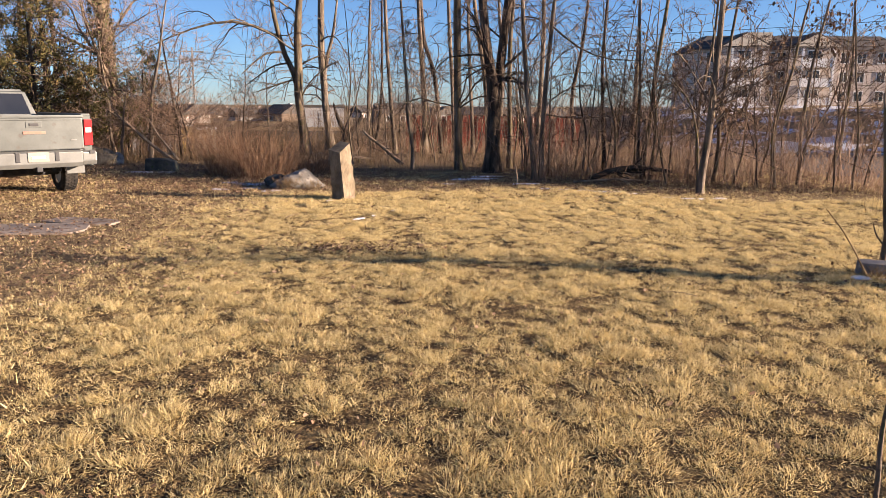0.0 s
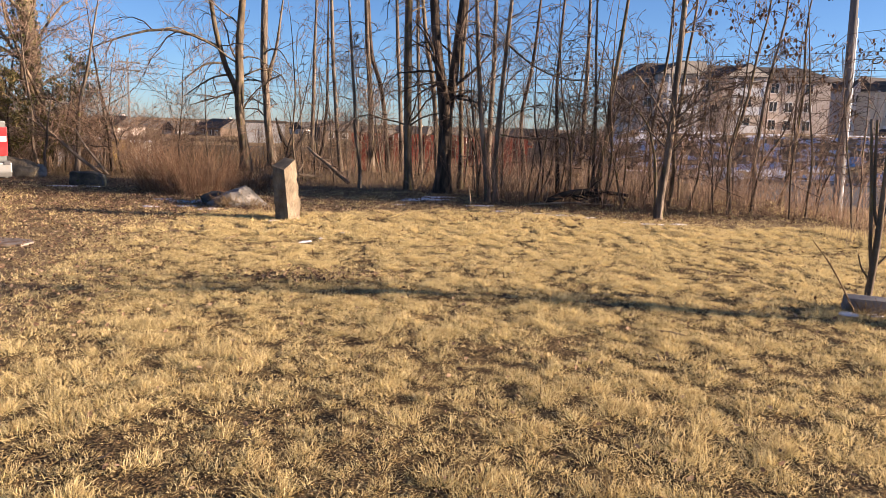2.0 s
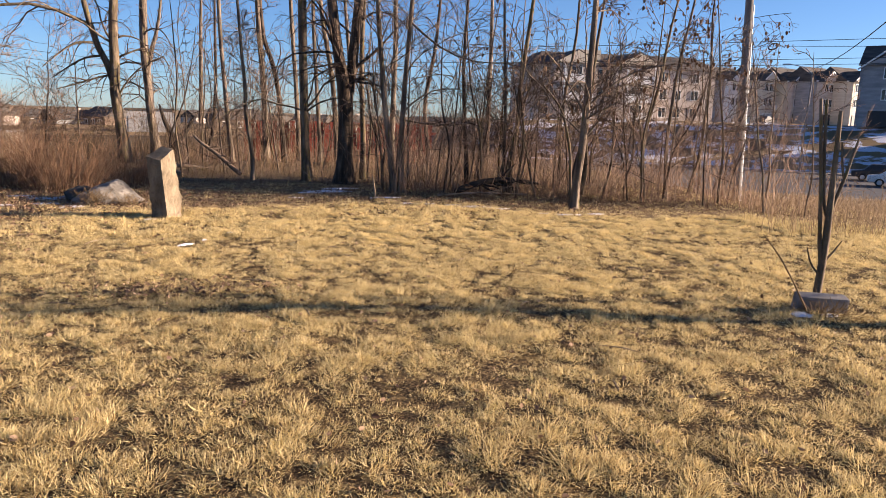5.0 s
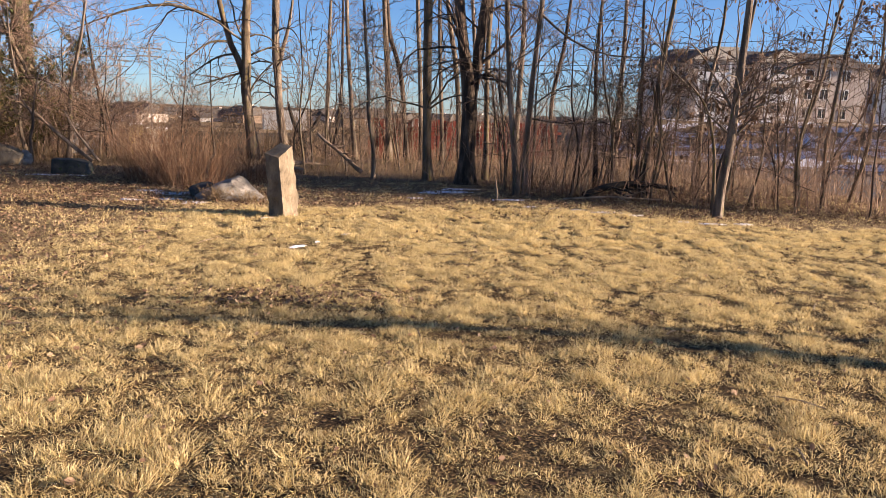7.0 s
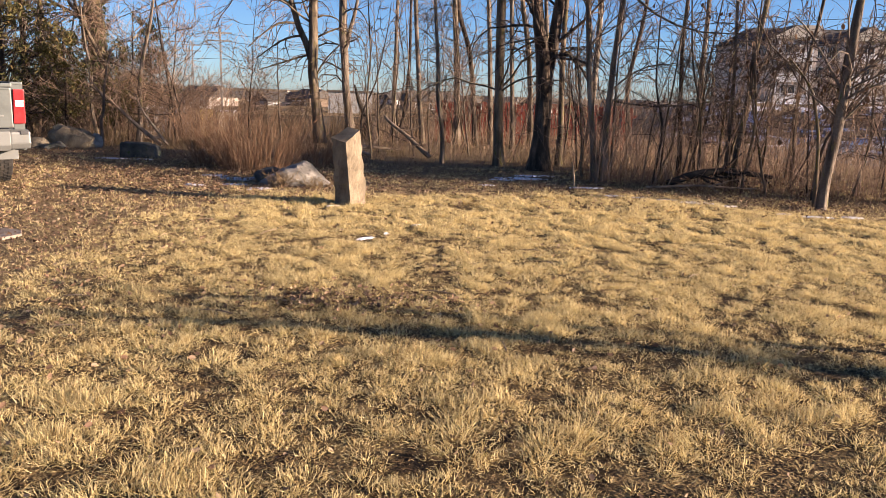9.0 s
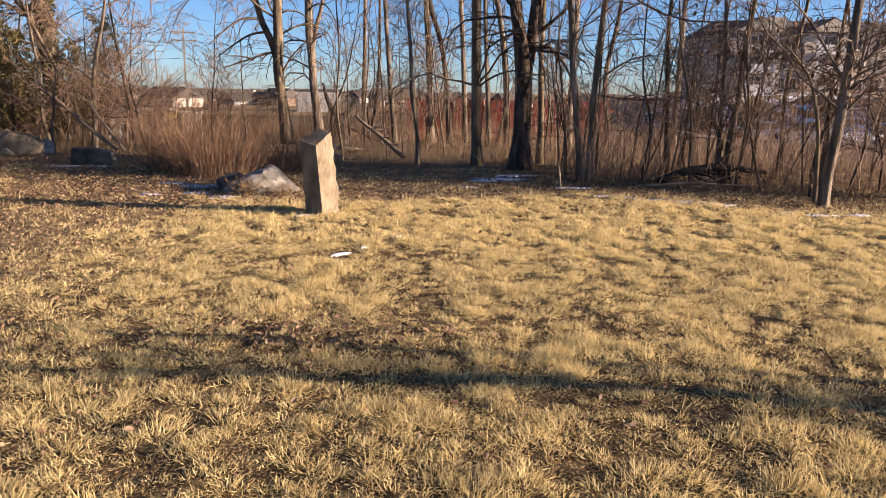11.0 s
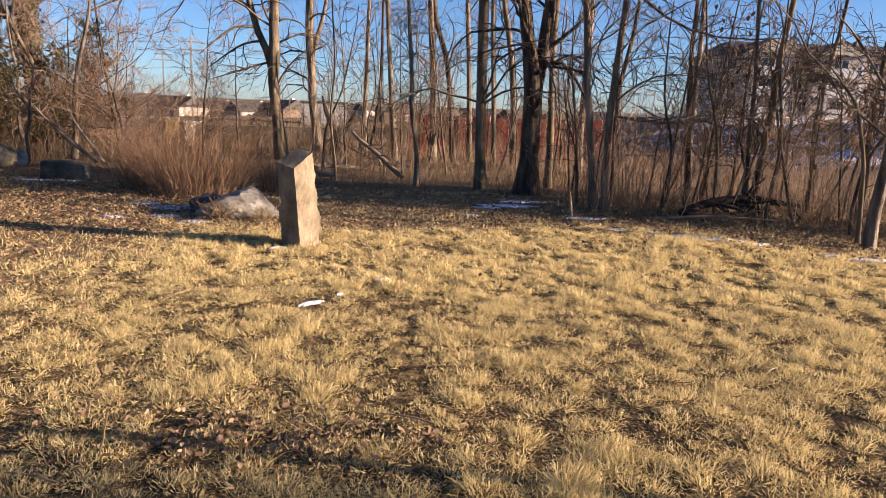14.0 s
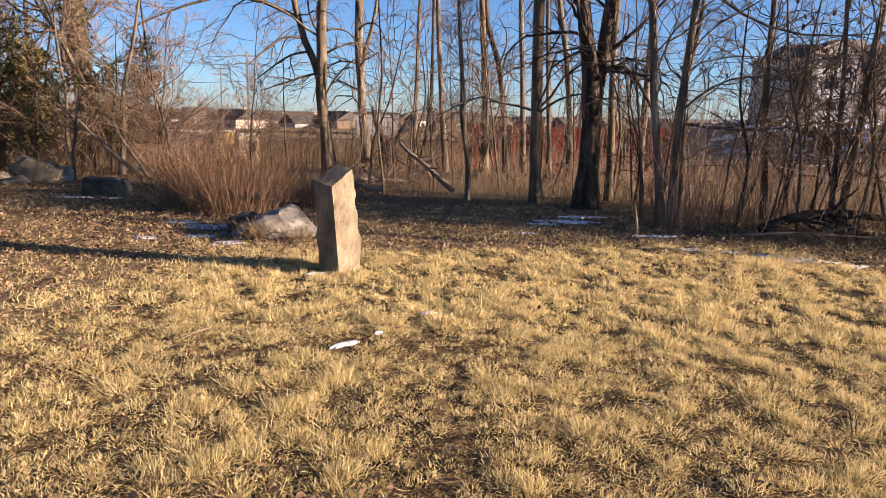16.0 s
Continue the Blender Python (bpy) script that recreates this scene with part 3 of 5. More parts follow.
build_tree("tree", "young double-stemmed tree at the lawn edge", (2.03, 16.4, 0), [
    [(0, 0, 0, 0.058), (-0.12, 0, 1.04, 0.052), (-0.22, 0, 1.88, 0.052), (-0.3, 0, 2.62, 0.05), (-0.37, 0, 3.1, 0.045), (-0.5, 0, 6.6, 0.012)],
    [(0.14, 0, 0, 0.057), (0.14, 0, 1.05, 0.052), (0.16, 0, 1.73, 0.052), (0.17, 0, 2.31, 0.048), (0.25, 0, 3.12, 0.044), (0.5, 0, 6.8, 0.012)]], BARK_GREY, TWIG_DARK, 17, limbs=8, limb_lo=0.35, angle=58, droop=0.05, wob=0.015, extra=[
    [(0.18, 0, 1.43, 0.022), (0.64, -0.1, 1.34, 0.018), (1.16, -0.2, 1.35, 0.016), (1.76, -0.3, 1.43, 0.011), (2.5, -0.4, 1.6, 0.006)],
    [(0.25, 0, 3.3, 0.028), (0.54, -0.1, 3.01, 0.022), (0.86, -0.2, 2.74, 0.021), (1.3, -0.3, 2.56, 0.016), (1.81, -0.4, 2.5, 0.011), (2.5, -0.5, 2.6, 0.006)],
    [(0.17, 0, 1.6, 0.02), (0.5, -0.1, 1.95, 0.016), (0.9, -0.2, 2.1, 0.011), (1.5, -0.2, 2.0, 0.006)]])
build_tree("tree", "slender tree leaning towards the street", (4.83, 13.9, 0), [
    [(0, 0, 0, 0.078), (0.02, 0, 0.44, 0.07), (0.06, 0, 0.92, 0.068), (0.1, 0, 1.5, 0.064), (0.12, 0, 2.05, 0.058), (0.15, 0, 2.72, 0.053), (0.16, 0, 3.5, 0.047), (0.25, 0, 7.2, 0.012)]], BARK_GREY, TWIG_DARK, 18, flare=1.2, limbs=10, limb_lo=0.36, angle=62, seeds=160, droop=0.05, wob=0.012, extra=[
    [(0.13, 0, 1.76, 0.024), (0.46, -0.1, 2.17, 0.018), (0.86, -0.2, 2.38, 0.016), (1.31, -0.3, 2.53, 0.01), (2.0, -0.4, 2.55, 0.006)],
    [(0.11, 0, 1.61, 0.022), (-0.15, 0.1, 2.02, 0.017), (-0.33, 0.2, 2.42, 0.015), (-0.61, 0.2, 2.66, 0.008)],
    [(0.06, 0, 1.15, 0.016), (0.26, -0.1, 1.46, 0.014), (0.49, -0.1, 1.77, 0.008)]])
# stems that can be told apart in the belt: label, place, stem points, bark, seeds
for k, (lab, at, pts, bark, sd) in enumerate([
        ("tan stem leaning over the brush pile", (4.35, 16.2, 0), [(0, 0, 0, 0.054), (0.06, 0, 1.06, 0.051), (0.13, 0, 1.56, 0.047), (0.12, 0, 2.38, 0.046), (0.27, 0, 3.2, 0.039), (0.6, 0, 6.8, 0.01)], BARK_TAN, 80),
        ("slim grey stem beside the brush pile", (4.24, 16.3, 0), [(0, 0, 0, 0.036), (-0.01, 0, 1.14, 0.034), (-0.02, 0, 1.97, 0.03), (-0.12, 0, 3.17, 0.026), (-0.2, 0, 6.0, 0.008)], BARK_GREY, 40),
        ("thin pale sapling bent at its top", (4.93, 14.3, 0), [(0, 0, 0, 0.027), (-0.09, 0, 1.03, 0.025), (-0.21, 0, 1.59, 0.021), (-0.44, 0, 1.92, 0.014), (-0.64, 0, 2.12, 0.007)], BARK_TAN, 0),
        ("upright dark stem behind the thicket", (3.79, 17.5, 0), [(0, 0, 0, 0.046), (-0.1, 0, 1.52, 0.043), (-0.16, 0, 2.61, 0.038), (-0.13, 0, 3.33, 0.033), (0.05, 0, 7.0, 0.01)], BARK_DARK, 30),
        ("straight bare stem deep in the belt", (-1.61, 25.0, 0), [(0, 0, 0, 0.072), (-0.13, 0, 1.25, 0.069), (-0.23, 0, 2.7, 0.061), (-0.31, 0, 4.1, 0.058), (-0.4, 0, 9, 0.02)], BARK_GREY, 0),
        ("grey bare trunk deep in the belt", (-0.61, 25.0, 0), [(0, 0, 0, 0.105), (-0.04, 0, 1.6, 0.092), (-0.09, 0, 2.75, 0.086), (-0.21, 0, 4.17, 0.082), (-0.4, 0, 10, 0.03)], BARK_GREY, 0),
        ("dark bent stem deep in the belt", (-0.08, 25.0, 0), [(0, 0, 0, 0.074), (-0.1, 0, 1.31, 0.07), (-0.23, 0, 2.62, 0.074), (-0.53, 0, 3.4, 0.066), (-0.66, 0, 3.9, 0.06), (-0.9, 0, 8.5, 0.02)], BARK_DARK, 0),
        ("straight bare stem deep in the belt", (0.38, 26.0, 0), [(0, 0, 0, 0.076), (-0.09, 0, 2.1, 0.07), (-0.23, 0, 4.34, 0.062), (-0.4, 0, 9.5, 0.02)], BARK_GREY, 0),
        ("thin bare stem behind the tan trunk", (0.94, 24.0, 0), [(0, 0, 0, 0.066), (-0.13, 0, 2.74, 0.058), (-0.19, 0, 4.1, 0.055), (-0.3, 0, 9, 0.02)], BARK_GREY, 0),
        ("grey stem leaning behind the twin tree", (1.45, 24.0, 0), [(0, 0, 0, 0.075), (-0.13, 0, 2.49, 0.072), (-0.3, 0, 3.3, 0.068), (-0.46, 0, 4.1, 0.062), (-1.0, 0, 8.8, 0.02)], BARK_TAN, 0),
        ("slender bare stem by the charred stump", (-2.51, 27.0, 0), [(0, 0, 0, 0.06), (0.23, 0, 1.21, 0.05), (0.29, 0, 2.03, 0.05), (0.3, 0, 3.45, 0.042), (0.35, 0, 8.0, 0.015)], BARK_DARK, 0)]):
    build_tree("tree", lab, at, [pts], bark, TWIG_DARK, 450 + k, limbs=8 if pts[-1][2] > 5 else 5, limb_lo=0.22, limb_ratio=0.26, angle=62, lift=0.1, seeds=sd, sides=7, droop=0.06, wob=0.015, twigs=(5, 4))
more = [  # x, y, lean x, height, radius, bark, seeds
    (2.9, 23.0, 0.4, 9.5, 0.09, BARK_GREY, 0), (6.8, 27.0, 0.05, 9, 0.10, BARK_GREY, 0),
    (5.9, 16.2, 0.8, 6.5, 0.045, BARK_TAN, 120), (6.7, 15.0, 0.7, 6.0, 0.038, BARK_TAN, 150), (7.6, 15.8, 1.0, 6.2, 0.042, BARK_GREY, 150),
    (8.7, 16.8, 1.1, 6.0, 0.042, BARK_TAN, 150), (6.3, 18.5, 0.6, 7.5, 0.045, BARK_TAN, 100),
    (-3.0, 30.0, 0.2, 9, 0.09, BARK_GREY, 0), (2.1, 29.5, 0.1, 10, 0.10, BARK_GREY, 0), (4.6, 26.0, 0.4, 9, 0.08, BARK_DARK, 0)]
for k, (x, y, lean, h, r, bark, sd) in enumerate(more):
    lean = lean * 0.5 - (0.35 if k % 3 == 1 and sd else 0)
    g = np.random.default_rng(300 + k)
    mid = g.normal(0, 0.16)
    build_tree("tree", {0: "bare slender tree with grey bark", 1: "leaning bare maple with hanging brown seeds"}[int(sd > 0)], (x, y, float(height(x, y))), [
        [(0, 0, 0, r), (lean * 0.1 + mid, 0, h * 0.2, r * 0.88), (lean * 0.35, 0, h * 0.42, r * 0.72), (lean * 0.7 - mid, 0, h * 0.7, r * 0.45), (lean * 1.1, 0, h, r * 0.12)]],
        bark, TWIG_DARK, 400 + k, limbs=10, limb_lo=0.25, limb_ratio=0.32, angle=60, lift=0.1, seeds=sd, sides=7, wob=0.08, droop=0.05, twigs=(5, 4))
# ivy-clad tree and its neighbours beyond the drive
root = build_tree("tree", "big ivy-clad tree among the brush", (-10.2, 23.5, 0), [
    [(0, 0, 0, 0.27), (-0.1, 0, 1.5, 0.24), (-0.15, 0, 3, 0.23), (-0.3, 0, 5.2, 0.2), (-0.5, 0, 10, 0.08)]], BARK_TAN, TWIG, 31, limbs=17, limb_lo=0.1, limb_ratio=0.42, angle=60, twigs=(6, 5))
_g = np.random.default_rng(5)
_h = _g.uniform(1.8, 6.5, 900)
_a = _g.uniform(0, 6.28, 900)
_r = 0.24 + _g.gamma(1.5, 0.06, 900)
V, Q = flakes(_g, np.stack([-0.1 - 0.05 * _h + _r * np.cos(_a), _r * np.sin(_a), _h], 1), 0.045, 0.09)
tagged(part("ivy", mesh_np("ivy", V, Q), IVY, root, "dull green ivy leaves"), kind="stuff")
for k, (x, y, lean, h, r) in enumerate([(-8.6, 21.8, 0.9, 5.5, 0.07), (-7.9, 22.6, -0.6, 5.0, 0.05), (-9.4, 21.4, -0.4, 4.6, 0.05), (-11.6, 21.0, 0.5, 6, 0.08), (-12.8, 23, 0.3, 8, 0.12), (-6.6, 24.6, 0.3, 4.2, 0.03), (-5.9, 25.5, -0.2, 4.4, 0.03), (-14.5, 22.0, 0.2, 9, 0.14), (-13.4, 26.0, 0.2, 8, 0.1), (-7.4, 21.9, -0.7, 3.2, 0.035), (-8.3, 23.0, 0.5, 3.8, 0.04), (-9.1, 22.4, 0.3, 3.5, 0.04), (-10.6, 22.2, 0.5, 4.2, 0.05)]):
    build_tree("tree", "low wide-spreading bare tree in the brush", (x, y, 0), [[(0, 0, 0, r), (lean * 0.2, -0.1, h * 0.25, r * 0.8), (lean * 0.5, 0, h * 0.55, r * 0.5), (lean, 0, h, r * 0.12)]],
               BARK_DARK if k % 2 else BARK_GREY, TWIG_GREY, 500 + k, limbs=17, limb_lo=0.08, limb_ratio=0.55, angle=66, lift=0.1, sides=7, twigs=(6, 5))


def build_conifer(at, h, seed):
    rng = np.random.default_rng(seed)
    root = thing("conifer", "ragged dark green cedar with browned tips", "conifer", "conifers by the drive")
    p, r = stem([(0, 0, 0), (0.05, 0, h * 0.5), (0, 0, h)], [h * 0.02, h * 0.013, 0.01], 9, rng, 0.03)
    part("trunk", mesh_np("trunk", *tubes(p[None], r[None], 7), smooth=True), BARK_DARK, root)
    L, R = grow(rng, p[None], r[None], int(18 * h), 0.12, 0.98, 0.30, 72, 0.15, 5, 0.12, 0.35)
    L2, R2 = grow(rng, L, R, 5, 0.25, 1.0, 0.42, 40, 0.05, 3, 0.1, 0.6)
    V, Q = join([tubes(L, np.maximum(R, 0.006), 3), tubes(L2, np.maximum(R2, 0.004), 3)])
    tagged(part("crown", mesh_np("boughs", V, Q), BARK_DARK, root), kind="stuff")
    c = np.concatenate([L2[:, 1], L2[:, 2], L2[:, 2], (L2[:, 1] + L2[:, 2]) / 2, L[:, -1], L[:, 3]])
    c = np.concatenate([c, c]) + rng.normal(size=(len(c) * 2, 3)) * 0.05
    V, Q = flakes(rng, c, 0.015, 0.12)
    tagged(part("foliage", mesh_np("foliage", V, Q), NEEDLES, root), kind="stuff")
    root.matrix_basis = pose(*at)


for k, (x, y, h) in enumerate([(-11.0, 20.2, 4.4), (-12.4, 20.6, 6.2), (-9.9, 20.9, 2.6), (-14.2, 21.0, 7.0), (-15.5, 19.6, 6.0), (-11.9, 22.6, 5.4), (-10.7, 21.8, 2.2), (-9.9, 23.6, 2.4), (-10.3, 26.5, 3.3), (-9.3, 22.0, 1.5)]):
    build_conifer((x, y, 0), h, 60 + k)
build_conifer((65.5, 69.5, -1.6), 6.5, 70)


# ---- brush ----
def brush(name, label, n, place, h, lean, mat, seed, fork=3, r=0.006, curve=0.25, kind="stuff", category="brush", thin_far=False):
    """n thin curved stems with side twigs, one mesh of uncountable growth."""
    rng = np.random.default_rng(seed)
    x, y = place(rng, n)
    H = rng.uniform(*h, n)
    d = rng.normal(size=(n, 2)) * curve + np.asarray(lean)
    s = np.linspace(0, 1, 5)
    P = np.zeros((n, 5, 3))
    P[:, :, 0] = x[:, None] + d[:, :1] * H[:, None] * s ** 1.6 + rng.normal(size=(n, 5)) * 0.02 * H[:, None]
    P[:, :, 1] = y[:, None] + d[:, 1:] * H[:, None] * s ** 1.6
    P[:, :, 2] = height(x, y)[:, None] - 0.03 + H[:, None] * s * (1 - 0.12 * (np.abs(d).sum(1)[:, None]) * s)
    R = (r * (0.6 + H / np.mean(H) * 0.5))[:, None] * np.linspace(1, 0.35, 5)
    if not fork or thin_far:
        P, R = P[:, ::2], R[:, ::2]
    bits = [tubes(P, R, 3)]
    if fork:
        L2, R2 = grow(rng, P, R, fork, 0.25, 0.98, 0.36, 38, 0.15, 3 if thin_far else 4, 0.12, 0.65)
        bits.append(tubes(L2, np.maximum(R2, 0.0022), 3))
    V, Q = join(bits)
    ob = part(name, mesh_np(name, V, Q), mat)
    return tagged(ob, label, category, kind=kind)


def patch(x0, x1, y0, y1):
    return lambda rng, n: (rng.uniform(x0, x1, n), rng.uniform(y0, y1, n))


def clumps(x0, x1, y0, y1, m, spread):
    def f(rng, n):
        c = np.stack([rng.uniform(x0, x1, m), rng.uniform(y0, y1, m)], 1)
        k = rng.integers(0, m, n)
        return c[k, 0] + rng.normal(size=n) * spread, c[k, 1] + rng.normal(size=n) * spread
    return f


def edge_strip(rng, n):
    x = 1.9 + 8.0 * rng.uniform(size=n) ** 1.15
    return x, 15.6 - 0.30 * np.maximum(x - 3, 0) + np.abs(rng.normal(size=n)) * 2.2


def hollow(x0, x1, y0, y1):
    def f(rng, n):
        x, y = rng.uniform(x0, x1, n), rng.uniform(y0, y1, n)
        az = np.degrees(np.arctan2(x, y))
        gap = (az > -23.5) & (az < -16.3)
        return np.where(gap, x + 14, x), y
    return f


def bank(rng, n):
    az, y = np.radians(rng.uniform(29, 50, n)), rng.uniform(10.8, 23, n)
    k = rng.uniform(size=n) < np.clip((np.degrees(az) - 26) / 8, 0.15, 1)
    az = np.where(k, az, np.radians(rng.uniform(34, 50, n)))
    return y * np.tan(az) + 0.3, y + rng.normal(size=n) * 0.1


def saplings():
    """Countable young trees along the edge of the lawn: a few shapes, each set out many times."""
    shapes = []
    for k in range(9):
        g = np.random.default_rng(700 + k)
        h, r, bend = g.uniform(2.4, 4.6), g.uniform(0.014, 0.026), g.uniform(-0.6, 0.75)
        shapes.append(build_tree("sapling", "thin bare sapling in the thicket by the lawn", (3 + k * 0.9, 17 + k * 0.1, 0), [
            [(0, 0, 0, r), (bend * 0.1, g.normal(0, 0.05), h * 0.25, r * 0.9), (bend * 0.35, g.normal(0, 0.1), h * 0.55, r * 0.65), (bend, 0, h, r * 0.25)]],
            (BARK_GREY, BARK_TAN, BARK_DARK)[k % 3], TWIG if k % 2 else TWIG_GREY, 720 + k, limbs=8, limb_lo=0.2, limb_ratio=0.42, angle=55, lift=0.12, droop=0.03, twigs=(4, 3), sides=5, flare=1.1, category="sapling", group="saplings in the thicket", wob=0.03))
    g = np.random.default_rng(760)
    for k in range(46):
        x, y = (float(v[0]) for v in edge_strip(g, 1))
        if x < 2.6:
            y += 1.2
        copy_thing(shapes[k % 9], pose(x, y, float(height(x, y)) - 0.03, g.normal(0, 6), g.normal(0, 8), g.uniform(0, 360)))
    for k in range(20):
        x, y = g.uniform(-3.2, 3), g.uniform(19.5, 25)
        copy_thing(shapes[k % 9], pose(x, y, -0.03, g.normal(0, 4), g.normal(0, 5), g.uniform(0, 360)))


saplings()
brush("thicket", "dense bare brown stems along the lawn", 280, edge_strip, (0.6, 2.2), (0.10, 0.02), TWIG_GREY, 71, 4, 0.006, 0.24)
brush("thicket", "arching bare canes tangled along the lawn", 260, edge_strip, (0.9, 2.2), (0.02, 0.02), TWIG_GREY, 80, 4, 0.0045, 0.5)
brush("thicket", "scrub in the low ground beyond the trees", 1300, hollow(-40, 14, 44, 72), (1.4, 2.6), (0.03, 0), SCRUB, 90, 3, 0.02, 0.4, thin_far=True)
brush("thicket", "tangled brown undergrowth beneath the trees", 1500, patch(-3.2, 10.5, 17.6, 29), (0.2, 0.85), (0.04, 0), TWIG_GREY, 72, 3, 0.0045, 0.6, thin_far=True)
brush("thicket", "low brown bramble along the lawn edge", 800, edge_strip, (0.15, 0.6), (0.04, 0), TWIG_RED, 79, 3, 0.0035, 0.8)
brush("thicket", "tall thin saplings deep in the tree belt", 150, patch(-4, 13, 20.5, 28.5), (1.5, 4.2), (0.04, 0), TWIG, 73, 5, 0.008, 0.2)
brush("thicket", "brown and grey brush beyond the drive", 1250, patch(-17, -6.6, 20.7, 27), (0.6, 2.4), (0.08, -0.05), TWIG_GREY, 74, 5, 0.006, 0.7)
brush("thicket", "far grey-brown scrub in the hollow", 1700, hollow(-46, 42, 31, 66), (0.8, 2.4), (0.03, 0), SCRUB, 75, 3, 0.012, 0.4, thin_far=True)
brush("thicket", "low tan scrub across the hollow", 1300, patch(-27, -2, 38, 64), (0.5, 1.3), (0.03, 0), SCRUB, 95, 3, 0.014, 0.5, thin_far=True)
brush("thicket", "wispy tan scrub beyond the boulder", 1000, patch(-10.5, 0.5, 25, 38), (0.7, 2.0), (0.03, 0), SCRUB, 94, 4, 0.008, 0.5, thin_far=True)
brush("tall_grass", "tall golden dead grass on the street bank", 5000, bank, (0.18, 0.52), (0.05, 0), TALL_GRASS, 76, 0, 0.0035, 0.22, category="grass")
brush("tall_grass", "straw-coloured tall grass under the trees", 3000, clumps(-3.5, 9, 18.5, 30, 130, 0.35), (0.2, 0.6), (0.05, 0), TALL_GRASS, 77, 0, 0.0030, 0.5, category="grass")
brush("tall_grass", "pale dead grass beside the drive", 1200, clumps(-13, -6, 20.0, 25, 60, 0.3), (0.2, 0.5), (0.05, 0), TALL_GRASS, 78, 0, 0.0035, 0.35, category="grass")


# ---- stones ----
def rock_mesh(rng_seed, size, cuts=3, rough=0.12, flat_top=0.0, ridge=None):
    bm = bmesh.new()
    bmesh.ops.create_icosphere(bm, subdivisions=4, radius=1.0)
    off = Vector((rng_seed * 7.3, rng_seed * 3.1, 0))
    rg = np.random.default_rng(rng_seed)
    planes = [(Vector(unit(rg.normal(size=3) + np.array([0, 0, 0.35]))), rg.uniform(0.55, 0.85)) for _ in range(11)]
    for v in bm.verts:
        p = v.co.copy()
        k = 1 + rough * 1.6 * noise.noise(p * 0.9 + off) + rough * noise.noise(p * 2.2 + off) + rough * 0.5 * noise.noise(p * 5 + off) + rough * 0.22 * noise.noise(p * 12 + off)
        p *= k
        for nn, dd in planes:
            over = p.dot(nn) - dd
            if over > 0:
                p -= nn * over * 0.88
        p += Vector((0, 0, 0.05)) * noise.noise(p * 9 + off)
        p *= 1.2
        if ridge:
            p.z *= 1 - ridge * abs(p.x - 0.25) ** 1.2
        v.co = Vector((p.x * size[0], p.y * size[1], max(p.z, -0.35) * size[2]))
    return bm


def standing_stone():
    """A four-sided block of sandstone with a slanting split top and a ragged front arris."""
    rng = np.random.default_rng(41)
    bm = bmesh.new()
    corner = [(0.035, -0.2), (0.195, 0.05), (0.0, 0.2), (-0.2, -0.01)]
    top = [0.82, 0.97, 1.0, 0.865]
    rows, seg = 34, 8
    rings = []
    for k in range(rows + 1):
        f = k / rows
        ring = []
        for c in range(4):
            a, b = corner[c], corner[(c + 1) % 4]
            for s in range(seg):
                u = s / seg
                x, y = a[0] * (1 - u) + b[0] * u, a[1] * (1 - u) + b[1] * u
                z = f * (top[c] * (1 - u) + top[(c + 1) % 4] * u)
                w = 1.0 - 0.10 * f
                q = noise.noise(Vector((x * 9, y * 9, z * 7))) * 0.022 + noise.noise(Vector((x * 30, y * 30, z * 22))) * 0.011
                if s == 0:
                    q += noise.noise(Vector((c * 5.0, 1.7, z * 11))) * (0.034 if c == 0 else 0.014)
                if z < 0.3 and c == 0:
                    q += 0.012 if u < 0.55 else -0.004
                n = Vector((x, y)).normalized()
                ring.append(bm.verts.new((x * w + n.x * q - 0.075 * f + 0.02, y * w + n.y * q, z - 0.08 * (1 - f))))
        rings.append(ring)
    m = len(rings[0])
    for a, b in zip(rings, rings[1:]):
        for i in range(m):
            bm.faces.new((a[i], a[(i + 1) % m], b[(i + 1) % m], b[i]))
    bm.faces.new(rings[-1])
    bm.faces.new(rings[0][::-1])
    bmesh.ops.triangulate(bm, faces=[f for f in bm.faces if len(f.verts) > 4])
    ob = part("standing_stone", bm, STONE)
    ob.matrix_basis = pose(-1.735, 12.76, -0.01, 0, 0, 0)
    tagged(ob, "upright weathered sandstone pillar with a slanting broken top", "stone")


standing_stone()
boulder = part("boulder", rock_mesh(3, (0.60, 0.46, 0.40), rough=0.20, ridge=0.75), GRANITE)
boulder.matrix_basis = pose(-2.92, 14.72, 0.0, 0, 0, -8)
tagged(boulder, "low grey granite boulder beside a red-stemmed shrub", "boulder")
# Separate dark stone, added for the boulder's own dark left flank.
low = part("boulder", rock_mesh(8, (0.30, 0.27, 0.18), rough=0.16), ROCK_DARK)
low.matrix_basis = pose(-3.3, 14.85, 0.02, 0, 0, 20)
tagged(low, "dark stone added for the granite boulder's left flank", "boulder")
bm = box_bm((0.72, 0.42, 0.36), (0, 0, 0.12), 0.05)
bmesh.ops.subdivide_edges(bm, edges=list(bm.edges), cuts=3, use_grid_fill=True)
for v in bm.verts:
    v.co.x *= 1.0 - 0.25 * max(v.co.z, 0) + 0.06 * (v.co.z < 0)
    v.co.z -= 0.10 * max(v.co.x - 0.1, 0) / 0.3 * (v.co.z > 0.15)
    v.co += Vector((noise.noise(v.co * 5), noise.noise(v.co * 5 + Vector((9, 0, 0))), noise.noise(v.co * 6 + Vector((0, 9, 0))))) * 0.03
squat = part("boulder", bm, ROCK_DARK)
squat.matrix_basis = pose(-6.82, 17.95, 0.0, 0, 0, 8)
tagged(squat, "squat dark mossy boulder on leafy ground", "boulder")
